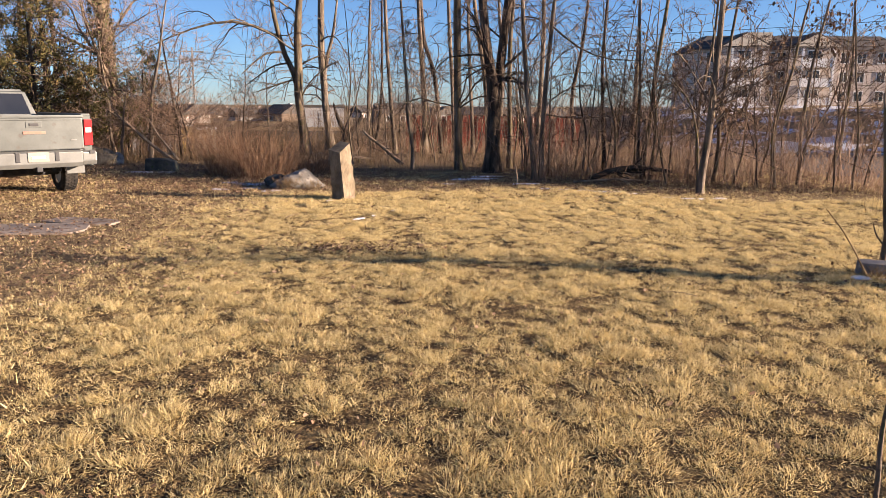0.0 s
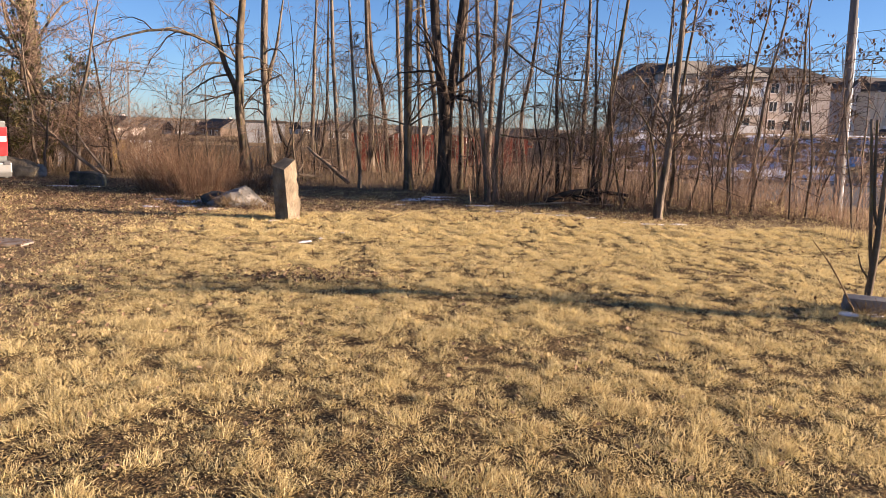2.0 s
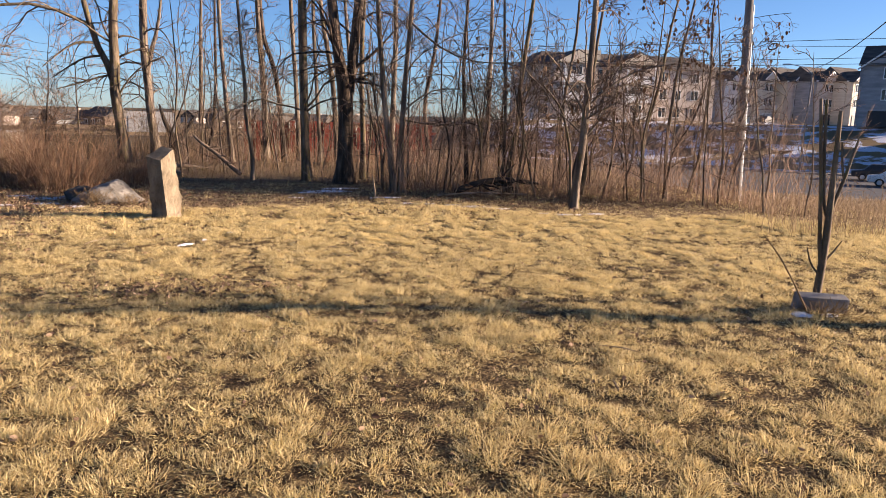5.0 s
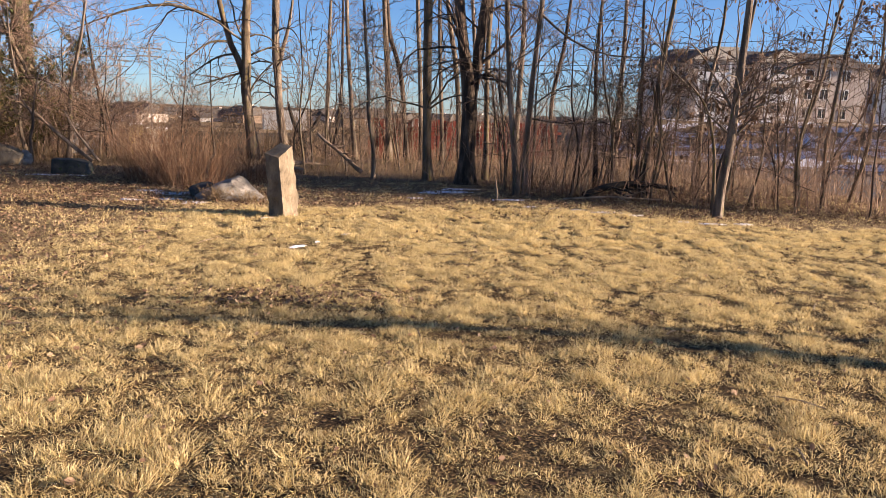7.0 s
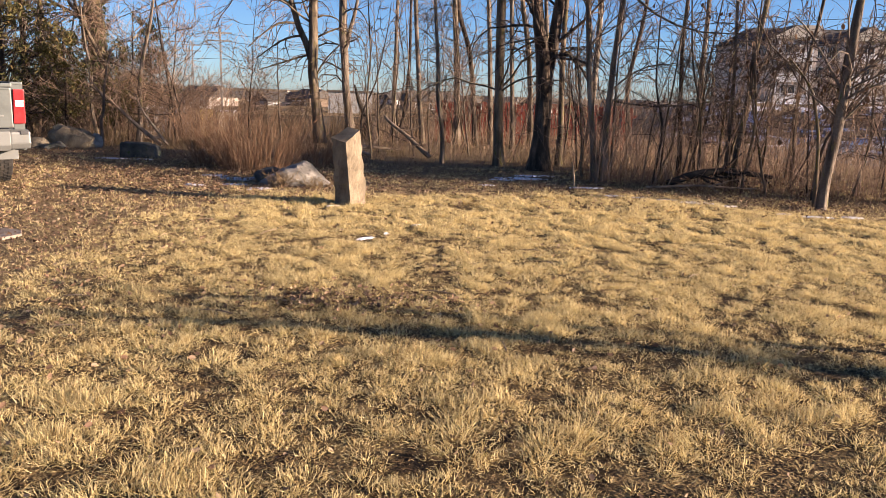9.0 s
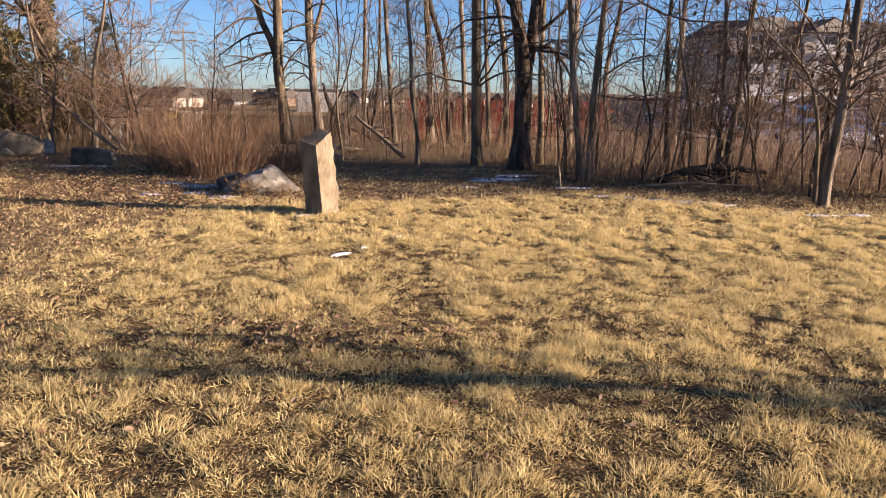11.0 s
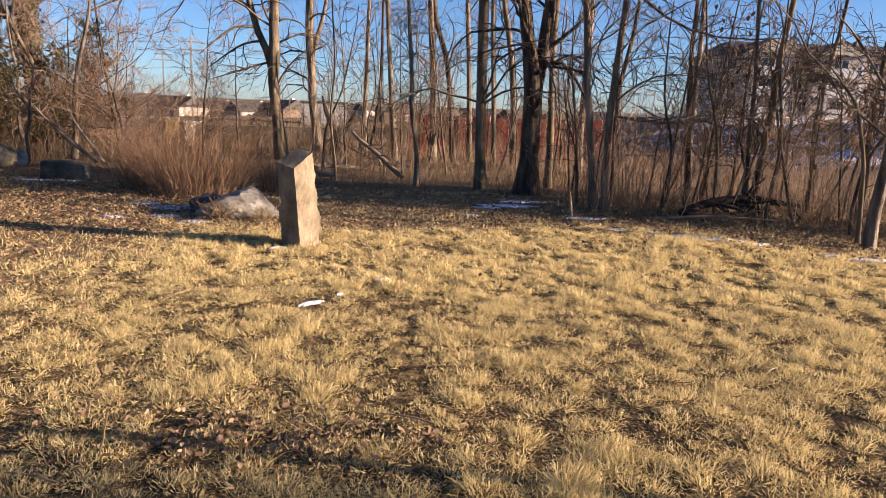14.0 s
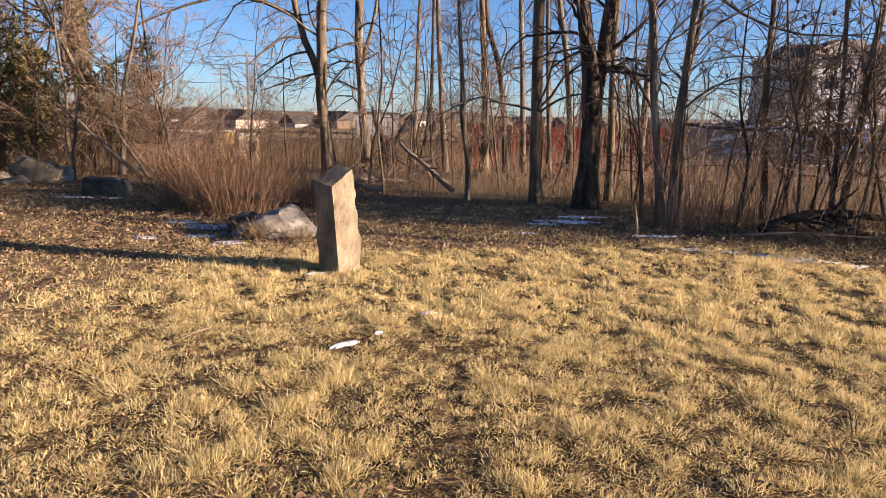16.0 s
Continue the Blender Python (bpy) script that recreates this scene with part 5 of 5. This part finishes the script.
wall = part("boundary_wall", box_bm((46, 0.3, 1.9), (0, 0, 0.95), 0.02), SHINGLE)
tagged(wall, "long dark boundary wall across the low ground", "wall")
place(wall, -6, 84)
for az, d, size, mat, lab in [(-19.0, 72, (1.05, 2.2, 2.7), YELLOW, "small yellow site cabin in the yard"), (-17.6, 73, (1.6, 2.2, 2.4), CREAM, "cream site cabin in the yard"), (-21.5, 74, (3.6, 2.4, 2.6), GREY_SIDING, "grey storage shed with a pale roof edge")]:
    shed = thing("site_cabin", lab, "cabin", "cabins in the yard")
    part("body", box_bm(size, (0, 0, size[2] / 2), 0.04), mat, shed)
    part("roof", box_bm((size[0] + 0.2, size[1] + 0.2, 0.14), (0, 0, size[2] + 0.08), 0.03), WHITE_PAINT, shed)
    part("door", box_bm((0.5, 0.05, 1.7), (size[0] * 0.2, -size[1] / 2 - 0.02, 0.9), 0.01), BLACK, shed)
    place(shed, az, d)


# ---- houses ----
def window(w, h, at, parent, pane=DARK_GLASS):
    o = part("window", box_bm((w + 0.24, 0.10, h + 0.24), at, 0.0), WHITE_PAINT, parent)
    part("pane", box_bm((w, 0.06, h), (at[0], at[1] - 0.04, at[2])), pane, o)
    part("mullion", box_bm((0.06, 0.08, h), (at[0], at[1] - 0.05, at[2])), WHITE_PAINT, o)
    return o


def gable(parent, name, w, d, h, at, mat, along="x", over=0.4):
    """A pitched roof; the ridge runs along x or y."""
    n = w if along == "y" else d
    bm = prism_bm([(-n / 2 - over, 0), (n / 2 + over, 0), (0, h)], (d if along == "y" else w) + 2 * over * 0.6, "y" if along == "y" else "x")
    bmesh.ops.translate(bm, vec=at, verts=bm.verts)
    return part(name, bm, mat, parent)


def townhouse(label, w, wallm, gablem, az, d, z, storeys=3, turn=0.0, group="townhouses across the street"):
    root = thing("townhouse", label, "house", group)
    h = storeys * 2.75
    part("wall", box_bm((w, 7, h + 0.6), (0, 3.5, h / 2 - 0.3)), wallm, root)
    gable(root, "roof", w, 7, 2.8, (0, 3.5, h), SHINGLE, "x")
    bay = part("front_bay", box_bm((w * 0.52, 1.3, h * 0.98), (-w * 0.2, -0.55, h * 0.49)), gablem, root)
    gable(root, "bay_roof", w * 0.52, 4.0, 2.1, (-w * 0.2, 0.5, h * 0.98), SHINGLE, "y")
    part("bay_gable", prism_bm([(-w * 0.24, 0), (w * 0.24, 0), (0, 1.75)], 0.2, "y"), gablem, root).location = (-w * 0.2, -1.75, h * 0.98 + 0.04)
    for sx in (-1, 1):
        t = part("barge_board", box_bm((w * 0.38, 0.16, 0.2)), WHITE_PAINT, root)
        t.matrix_basis = pose(-w * 0.2 + sx * w * 0.15, -1.9, h * 0.98 + 1.05, 0, sx * 37, 0)
    for s in range(storeys):
        zc = s * 2.75 + 1.5
        if s == 0:
            part("garage_door", box_bm((w * 0.36, 0.12, 2.1), (-w * 0.2, -1.24, 1.05)), BLACK if az > 36 else WHITE_PAINT, root)
            part("door", box_bm((0.95, 0.12, 2.1), (w * 0.25, -0.06, 1.05)), BLACK, root)
        else:
            window(0.8, 1.3, (-w * 0.2 - 0.75, -1.22, zc), root)
            window(0.8, 1.3, (-w * 0.2 + 0.75, -1.22, zc), root)
            window(1.0, 1.3, (w * 0.26, -0.02, zc), root)
    bal = part("balcony", box_bm((w * 0.42, 1.3, 0.22), (w * 0.27, -0.65, 2.75)), WHITE_PAINT, root)
    part("railing", box_bm((w * 0.42, 0.08, 0.95), (w * 0.27, -1.28, 3.3)), WHITE_PAINT, bal)
    part("post", box_bm((0.16, 0.16, 2.7), (w * 0.45, -1.22, 1.35)), WHITE_PAINT, bal)
    part("cornice", box_bm((w + 0.5, 0.3, 0.25), (0, -0.3, h - 0.02)), WHITE_PAINT, root)
    place(root, az, d, z, turn)


for az, lab, wm, gm in ((30.6, "pale grey townhouse with white trim", GREY_SIDING, GREY_SIDING), (32.6, "grey townhouse with a white-trimmed gable", GREY_SIDING, WHITE_PAINT), (34.7, "cream townhouse with a gabled bay and dark roof", CREAM, CREAM), (36.6, "cream townhouse with a beige brick bay", CREAM, BEIGE_BRICK), (38.4, "grey-sided townhouse with a dark roof", GREY_SIDING, BEIGE_BRICK), (40.2, "cream townhouse with bright bay windows", CREAM, CREAM)):
    townhouse(lab, 7.2, wm, gm, az, 163 + 2 * math.sin(az * 5), 1.95, turn=56)
townhouse("large dark-roofed grey house at the street corner", 14, GREY_SIDING, GREY_SIDING, 43.4, 118, 1.9, 3, turn=-6)
townhouse("grey townhouse at the end of the row", 12, GREY_SIDING, BEIGE_BRICK, 53, 112, 1.6)


def apartments():
    root = thing("apartment_building", "four-storey beige apartment building with white balconies", "building")
    W, h = 30, 11.0
    part("wall", box_bm((W, 14, h + 3), (0, 7, h / 2 - 1.5)), BEIGE_BRICK, root)
    bm = bmesh.new()
    a = [bm.verts.new(v) for v in ((-W / 2 - 0.7, -0.7, h), (W / 2 + 0.7, -0.7, h), (W / 2 + 0.7, 14.7, h), (-W / 2 - 0.7, 14.7, h))]
    b = [bm.verts.new(v) for v in ((-W / 2 + 2.5, 5, h + 2.4), (W / 2 - 1.5, 5, h + 2.4), (W / 2 - 1.5, 9, h + 2.4), (-W / 2 + 2.5, 9, h + 2.4))]
    for i in range(4):
        bm.faces.new((a[i], a[(i + 1) % 4], b[(i + 1) % 4], b[i]))
    bm.faces.new(b)
    bm.faces.new(a[::-1])
    part("roof", bm, SHINGLE, root)
    for cx in (-9.0, 1.0):
        part("front_bay", box_bm((7.0, 1.8, h + 0.4), (cx, -0.8, h / 2 + 0.1)), BEIGE_BRICK, root)
        gable(root, "bay_roof", 7.0, 6.0, 2.0, (cx, 1.0, h + 0.3), SHINGLE, "y", 0.5)
        part("bay_gable", prism_bm([(-3.4, 0), (3.4, 0), (0, 1.8)], 0.25, "y"), CREAM, root).location = (cx, -2.25, h + 0.32)
        for s in range(4):
            zc = s * 2.75 + 1.5
            bal = part("balcony", box_bm((4.6, 1.5, 0.24), (cx, -2.4, s * 2.75 + 0.25)), WHITE_PAINT, root)
            part("railing", box_bm((4.6, 0.08, 1.0), (cx, -3.1, s * 2.75 + 0.85)), WHITE_PAINT, bal)
            for sx in (-1, 1):
                part("post", box_bm((0.28, 0.28, 2.7), (cx + sx * 2.2, -3.05, s * 2.75 + 1.4)), WHITE_PAINT, bal)
            window(1.8, 1.9, (cx, -1.72, zc), root)
    for cx in (-13.3, -4.6, -3.0, 6.2, 8.6, 11.6):
        for s in range(4):
            window(1.1, 1.4, (cx, -0.02, s * 2.75 + 1.6), root)
    part("parapet_block", box_bm((4, 4, 2.4), (-6, 3.5, h + 1.4)), CREAM, root)
    place(root, 25.1, 124, -1.1, 23)


apartments()


def far_house(az, d, w, label, mat):
    root = thing("house", label, "house", "far houses on the skyline")
    hw = 3.0 + 0.9 * math.sin(az * 3.1)
    part("wall", box_bm((w, 9, hw), (0, 0, hw / 2)), mat, root)
    gable(root, "roof", w, 9, 2.6, (0, 0, hw), SHINGLE, "x")
    for cx in (-w * 0.3, 0, w * 0.3):
        window(1.2, 1.2, (cx, -4.52, hw - 1.2), root)
    part("chimney", box_bm((0.8, 0.8, 1.5), (w * 0.25, 0.5, hw + 2.2)), BEIGE_BRICK, root)
    place(root, az, d, -4.6, 50 * math.sin(az * 1.7))


for k, az in enumerate((-34, -30.5, -27.2, -24.6, -22.0, -19.4, -16.8, -14.4, -12.0, -6.0, -3.5, -1.0, 2.0, 5.0, 8.0, 11.0, 14.0)):
    far_house(az, 235 + 45 * math.sin(k * 2.3), 11 + 3 * math.sin(k * 1.3), "distant low house with a dark roof", (FAR_BRICK, BEIGE_BRICK, FAR_BRICK, GREY_SIDING)[k % 4])
white_shed = thing("warehouse", "long low white warehouse beyond the wall", "building")
part("wall", box_bm((9, 10, 4.2), (0, 0, 2.1)), GREY_SIDING, white_shed)
part("roof", box_bm((9.6, 10.6, 0.4), (0, 0, 4.4), 0.05), SHINGLE, white_shed)
for cx in (-2.8, 0.6):
    part("loading_door", box_bm((2.6, 0.1, 3.0), (cx, -5.03, 1.5)), GREY_SIDING, white_shed)
place(white_shed, -9.2, 165)


# ---- street ----
def strip(name, label, d, width, z, thick, mat, lo, hi, category):
    bm = box_bm((hi - lo, width, thick), ((hi + lo) / 2, 0, -thick / 2))
    ob = part(name, bm, mat)
    x, y = d * math.sin(radians(35)), d * math.cos(radians(35))
    ob.matrix_basis = pose(x, y, z, 0, 0, -35 + 3)
    tagged(ob, label, category, kind="structure")


strip("road", "grey asphalt street below the bank", 68, 33, -3.08, 0.5, ASPHALT, -75, 45, "road")
strip("pavement", "pale concrete pavement with a kerb", 86.2, 2.6, -2.95, 0.6, CONCRETE, -75, 45, "pavement")


def car(label, mat, az, d, z, turn, l=4.5, hgt=1.42):
    root = thing("car", label, "car", "cars on the street")
    side = [(-l / 2, 0.35), (-l / 2, 0.85), (-l * 0.30, 0.95), (-l * 0.16, hgt), (l * 0.18, hgt), (l * 0.36, 0.98), (l / 2, 0.9), (l / 2, 0.35)]
    bm = bmesh.new()
    vs = [[bm.verts.new((u, s * (0.86 if w < 1.0 else 0.66), w)) for u, w in side] for s in (-1, 1)]
    n = len(side)
    bm.faces.new(vs[0][::-1])
    bm.faces.new(vs[1])
    for i in range(n):
        bm.faces.new((vs[0][i], vs[0][(i + 1) % n], vs[1][(i + 1) % n], vs[1][i]))
    bmesh.ops.recalc_face_normals(bm, faces=bm.faces)
    bmesh.ops.bevel(bm, geom=list(bm.edges), offset=0.05, segments=2, affect="EDGES")
    part("body", bm, mat, root)
    for s in (-1, 1):
        part("side_window", prism_bm([(-l * 0.26, 0.98), (l * 0.31, 1.0), (l * 0.17, hgt - 0.08), (-l * 0.14, hgt - 0.08)], 0.05, "y"), DARK_GLASS, root).matrix_basis = pose(0, s * 0.79, 0, s * 22 * 0.5)
        for u in (-l * 0.31, l * 0.31):
            bm = bmesh.new()
            bmesh.ops.create_cone(bm, cap_ends=True, segments=20, radius1=0.33, radius2=0.33, depth=0.2, matrix=pose(0, 0, 0, 90))
            w = part("wheel", bm, RUBBER, root)
            w.location = (u, s * 0.80, 0.33)
            bm = bmesh.new()
            bmesh.ops.create_cone(bm, cap_ends=True, segments=14, radius1=0.2, radius2=0.2, depth=0.22, matrix=pose(0, 0, 0, 90))
            part("rim", bm, STEEL, w)
        part("headlight", box_bm((0.06, 0.35, 0.14), (l / 2 - 0.02, s * 0.62, 0.75), 0.02), CLEAR_LENS, root)
    place(root, az, d, z, turn)


car("white saloon car on the street", WHITE_PAINT, 42.6, 73, -3.08, 3)
car("dark saloon car passing on the street", BLACK, 41.6, 80, -3.08, 3, 4.6, 1.5)
car("dark car parked by the townhouses", BLACK, 34.7, 150, 1.95, 70)
car("pale car on the street seen through the thicket", WHITE_PAINT, 24.5, 80, -3.08, 3)

pole = thing("utility_pole", "tall weathered wooden utility pole on the bank", "pole")
p, r = stem([(0.05, 0, -1), (-0.12, 0, 4), (-0.36, 0, 11)], [0.14, 0.125, 0.10], 12)
part("shaft", mesh_np("shaft", *tubes(p[None], r[None], 14), smooth=True), POLE_WOOD, pole)
# Bright steel strip added to stand for the light on the pole's edge.
p, r = stem([(0.15, -0.06, -1), (0.06, -0.06, 2), (-0.08, -0.06, 6)], [0.03, 0.03, 0.03], 8)
part("lit_edge", mesh_np("lit_edge", *tubes(p[None], r[None], 8), smooth=True), STEEL, pole)
part("crossarm", box_bm((2.2, 0.1, 0.12), (-0.33, 0, 10.2), 0.01), POLE_WOOD, pole)
pole.matrix_basis = pose(14.07, 23.05, float(height(14.07, 23.05)))

lamp = thing("street_lamp", "tall pale concrete street lamp with a curved arm", "street lamp")
p, r = stem([(0, 0, -0.5), (0.1, 0, 5), (0.25, 0, 10.4)], [0.13, 0.11, 0.08], 10)
part("post", mesh_np("post", *tubes(p[None], r[None], 10), smooth=True), CONCRETE, lamp)
p, r = stem([(0.25, 0, 10.3), (-0.5, 0, 11.0), (-2.0, 0, 11.3)], [0.05, 0.045, 0.04], 8)
part("arm", mesh_np("arm", *tubes(p[None], r[None], 8), smooth=True), STEEL, lamp)
part("lantern", box_bm((0.8, 0.3, 0.16), (-2.3, 0, 11.28), 0.05), STEEL, lamp)
place(lamp, 36.9, 90)


def cable(a, b, sag, r, label):
    s = np.linspace(0, 1, 24)
    p = np.outer(1 - s, a) + np.outer(s, b)
    p[:, 2] -= sag * 4 * s * (1 - s)
    ob = part("overhead_cable", mesh_np("cable", *tubes(p[None], np.full((1, 24), r), 5), smooth=True), CABLE)
    return tagged(ob, label, "cable", "overhead cables")


def polar(az, d, z):
    return (d * math.sin(radians(az)), d * math.cos(radians(az)), z)


for z, d in ((10.4, 74), (8.6, 74), (8.1, 75)):
    cable(polar(4, d + 35, z), polar(62, d + 18, z + 0.4), 0.5, 0.028, "thin overhead cable along the street")
cable(polar(36.95, 90, 7.6), polar(52, 17, 8.5), 1.2, 0.03, "heavy black cable climbing overhead")
copy_thing(pole, pose(26.0, 15.0, float(height(26.0, 15.0))))
cable((13.75, 22.9, 9.4), (25.66, 15.0, 9.0), 0.3, 0.015, "cable between utility poles")
line = cable((13.95, 22.95, 3.95), (25.85, 14.95, 4.2), 0.12, 0.008, "thin service line with a spare loop")
s = np.linspace(0, 2 * np.pi, 25)
for k in range(3):
    loop = part("loop", mesh_np("loop", *tubes(np.stack([(0.13 + 0.008 * k) * np.cos(s), 0.015 * k + 0 * s, (0.075 + 0.006 * k) * np.sin(s)], 1)[None], np.full((1, 25), 0.012), 5)), CABLE, line, "loop of spare cable")
    loop.matrix_basis = pose(*polar(32.7, 26.2, 3.87), 0, -25, -35)

for az, d, hh in ((-18.3, 150, 12.0), (-20.3, 210, 12.5), (-9, 230, 11)):
    py = thing("power_pole", "distant wooden power pole with crossarms", "pole", "far power poles")
    part("shaft", box_bm((0.34, 0.34, hh + 3), (0, 0, (hh + 3) / 2), 0.03), POLE_WOOD, py)
    for z in (hh + 2.2, hh + 0.8):
        part("crossarm", box_bm((4.2, 0.2, 0.25), (0, 0, z), 0.02), POLE_WOOD, py)
    place(py, az, d)
for dz in (0, -1.4, -4.5):
    cable(polar(-18.3, 150, 11.0 + dz), polar(4, 170, 10.5 + dz), 1.2, 0.035, "far power line across the sky")
    cable(polar(-18.3, 150, 11.0 + dz), polar(-45, 165, 10.5 + dz), 1.2, 0.035, "far power line across the sky")

# unseen crooked tree, added and bent to throw the long shadow over the grass
build_tree("tree", "unseen crooked tree added to shadow the lawn", (9.6, 5.75, 0), [
    [(0, 0, 0, 0.085), (0.02, 0, 0.7, 0.07), (0.0, 0.0, 1.2, 0.065), (0.0, 0.35, 1.6, 0.06), (0, 0.5, 1.95, 0.056), (0, 0.3, 2.35, 0.05), (0, -0.05, 2.7, 0.042), (0, -0.4, 4.5, 0.015)]], BARK_GREY, TWIG, 77, limbs=22, limb_lo=0.2, limb_ratio=0.2, angle=38, twigs=(7, 5))


# ---- grass and leaves ----
def straws(rng, x, y, ang, tilt, h, w):
    """One tapering sliver for each blade, its edge turned at random."""
    n = len(x)
    fwd = np.stack([np.cos(ang), np.sin(ang), np.zeros(n)], 1)
    d = fwd * (np.sin(tilt) * h)[:, None] + np.array([0, 0, 1.0]) * (np.cos(tilt) * h)[:, None]
    side = unit(np.cross(d, rng.normal(size=(n, 3)))) * w[:, None] / 2
    b = np.stack([x, y, height(x, y) + 0.001], 1)
    return np.stack([b - side, b + side, b + d], 1).reshape(-1, 3)


def wedge(rng, n, y0, y1):
    """Places on the part of the lawn that lies ahead, which widens with distance."""
    y = np.sqrt(rng.uniform(y0 ** 2, y1 ** 2, n))
    return rng.uniform(-0.68, 0.95, n) * y + rng.normal(0, 0.4, n), y


def build_grass():
    rng = np.random.default_rng(91)
    grass, thatch = [], []
    # tufts, blades, blades lying flat, from, to, length, width
    for m, n, flat, y0, y1, h, w in ((7500, 430000, 170000, 2.3, 8.0, 0.040, 0.0034), (6500, 380000, 150000, 8.0, 11.0, 0.040, 0.0034), (10500, 290000, 70000, 11.0, 15.2, 0.048, 0.006), (2600, 36000, 24000, 15.2, 18.2, 0.045, 0.007)):
        cx, cy = wedge(rng, m, y0, y1)
        worn = np.array([noise.noise(Vector((p * 1.3, q * 1.3, 4.0))) + 0.7 * noise.noise(Vector((p * 4.0, q * 4.0, 9.0))) for p, q in zip(cx, cy)])
        size = rng.gamma(3.5, 0.285, m) * np.clip(0.95 + 0.7 * worn, 0.35, 1.7)
        p = size * np.maximum(lawn_mask(cx, cy), 0.06)
        j = rng.choice(m, n, p=p / p.sum())
        s = 0.016 + 0.022 * np.clip(size[j], 0, 2.2)
        ox, oy = rng.normal(size=n) * s, rng.normal(size=n) * s
        r = np.hypot(ox, oy) / s
        lean = rng.uniform(0, 2 * np.pi, m)[j]
        ang = np.arctan2(oy + 0.6 * s * np.sin(lean), ox + 0.6 * s * np.cos(lean)) + rng.normal(0, 0.7, n)
        tilt = np.clip(0.45 + 0.4 * r + rng.normal(0, 0.4, n), 0.05, 1.55)
        length = h * rng.uniform(0.45, 1.25, n) * (0.4 + 0.6 * np.clip(size[j], 0, 2.2)) * np.clip(1.25 - 0.28 * r, 0.4, 1.2)
        grass.append(straws(rng, cx[j] + ox, cy[j] + oy, ang, tilt, length, w * rng.uniform(0.6, 1.4, n)))
        x, y = wedge(rng, flat, y0, y1)
        k = rng.uniform(size=flat) < np.maximum(lawn_mask(x, y), 0.3)
        x, y = x[k], y[k]
        thatch.append(straws(rng, x, y, rng.uniform(0, 6.28, len(x)), rng.uniform(1.0, 1.6, len(x)), h * rng.uniform(0.4, 0.9, len(x)), w * rng.uniform(0.7, 1.5, len(x))))
    # the lawn beside and behind
    x, y = rng.uniform(-9, 10, 60000), rng.uniform(-4, 15, 60000)
    k = ((x < -0.6 * y) | (x > 0.9 * y)) & (rng.uniform(size=60000) < np.maximum(lawn_mask(x, y), 0.07))
    x, y = x[k], y[k]
    grass.append(straws(rng, x, y, rng.uniform(0, 6.28, len(x)), rng.uniform(0.1, 1.2, len(x)), rng.uniform(0.03, 0.09, len(x)), rng.uniform(0.005, 0.012, len(x))))
    V = np.concatenate(grass)
    tagged(part("grass", mesh_np("grass", V, None, np.arange(len(V)).reshape(-1, 3)), GRASS), "short matted straw-coloured winter lawn grass", "grass", kind="stuff")
    V = np.concatenate(thatch)
    tagged(part("thatch", mesh_np("thatch", V, None, np.arange(len(V)).reshape(-1, 3)), THATCH), "flattened brown thatch between the tufts", "grass", kind="stuff")


def build_leaves():
    rng = np.random.default_rng(92)
    x = np.concatenate([rng.uniform(-11, -2.4, 24000), rng.uniform(-6, 11, 13000), rng.uniform(-6, 8, 2600), rng.normal(-1.0, 0.45, 500), rng.uniform(-9, 6, 9000)])
    y = np.concatenate([rng.uniform(5.5, 20, 24000), 13.4 + rng.gamma(1.6, 1.6, 13000), rng.uniform(2.6, 14, 2600), rng.normal(8.25, 0.16, 500), rng.uniform(12.8, 19, 9000)])
    keep = rng.uniform(size=len(x)) > 0.93 * lawn_mask(x, y) * (np.arange(len(x)) < 37000)
    x, y = x[keep], y[keep]
    C = np.stack([x, y, height(x, y) + rng.uniform(0.01, 0.045, len(x))], 1)
    V, Q = flakes(rng, C, 0.010, 0.036, flat=True)
    ob = part("fallen_leaves", mesh_np("leaves", V, Q), LEAF)
    tagged(ob, "curled brown fallen leaves strewn on the ground", "leaves", kind="stuff")


build_grass()
build_leaves()
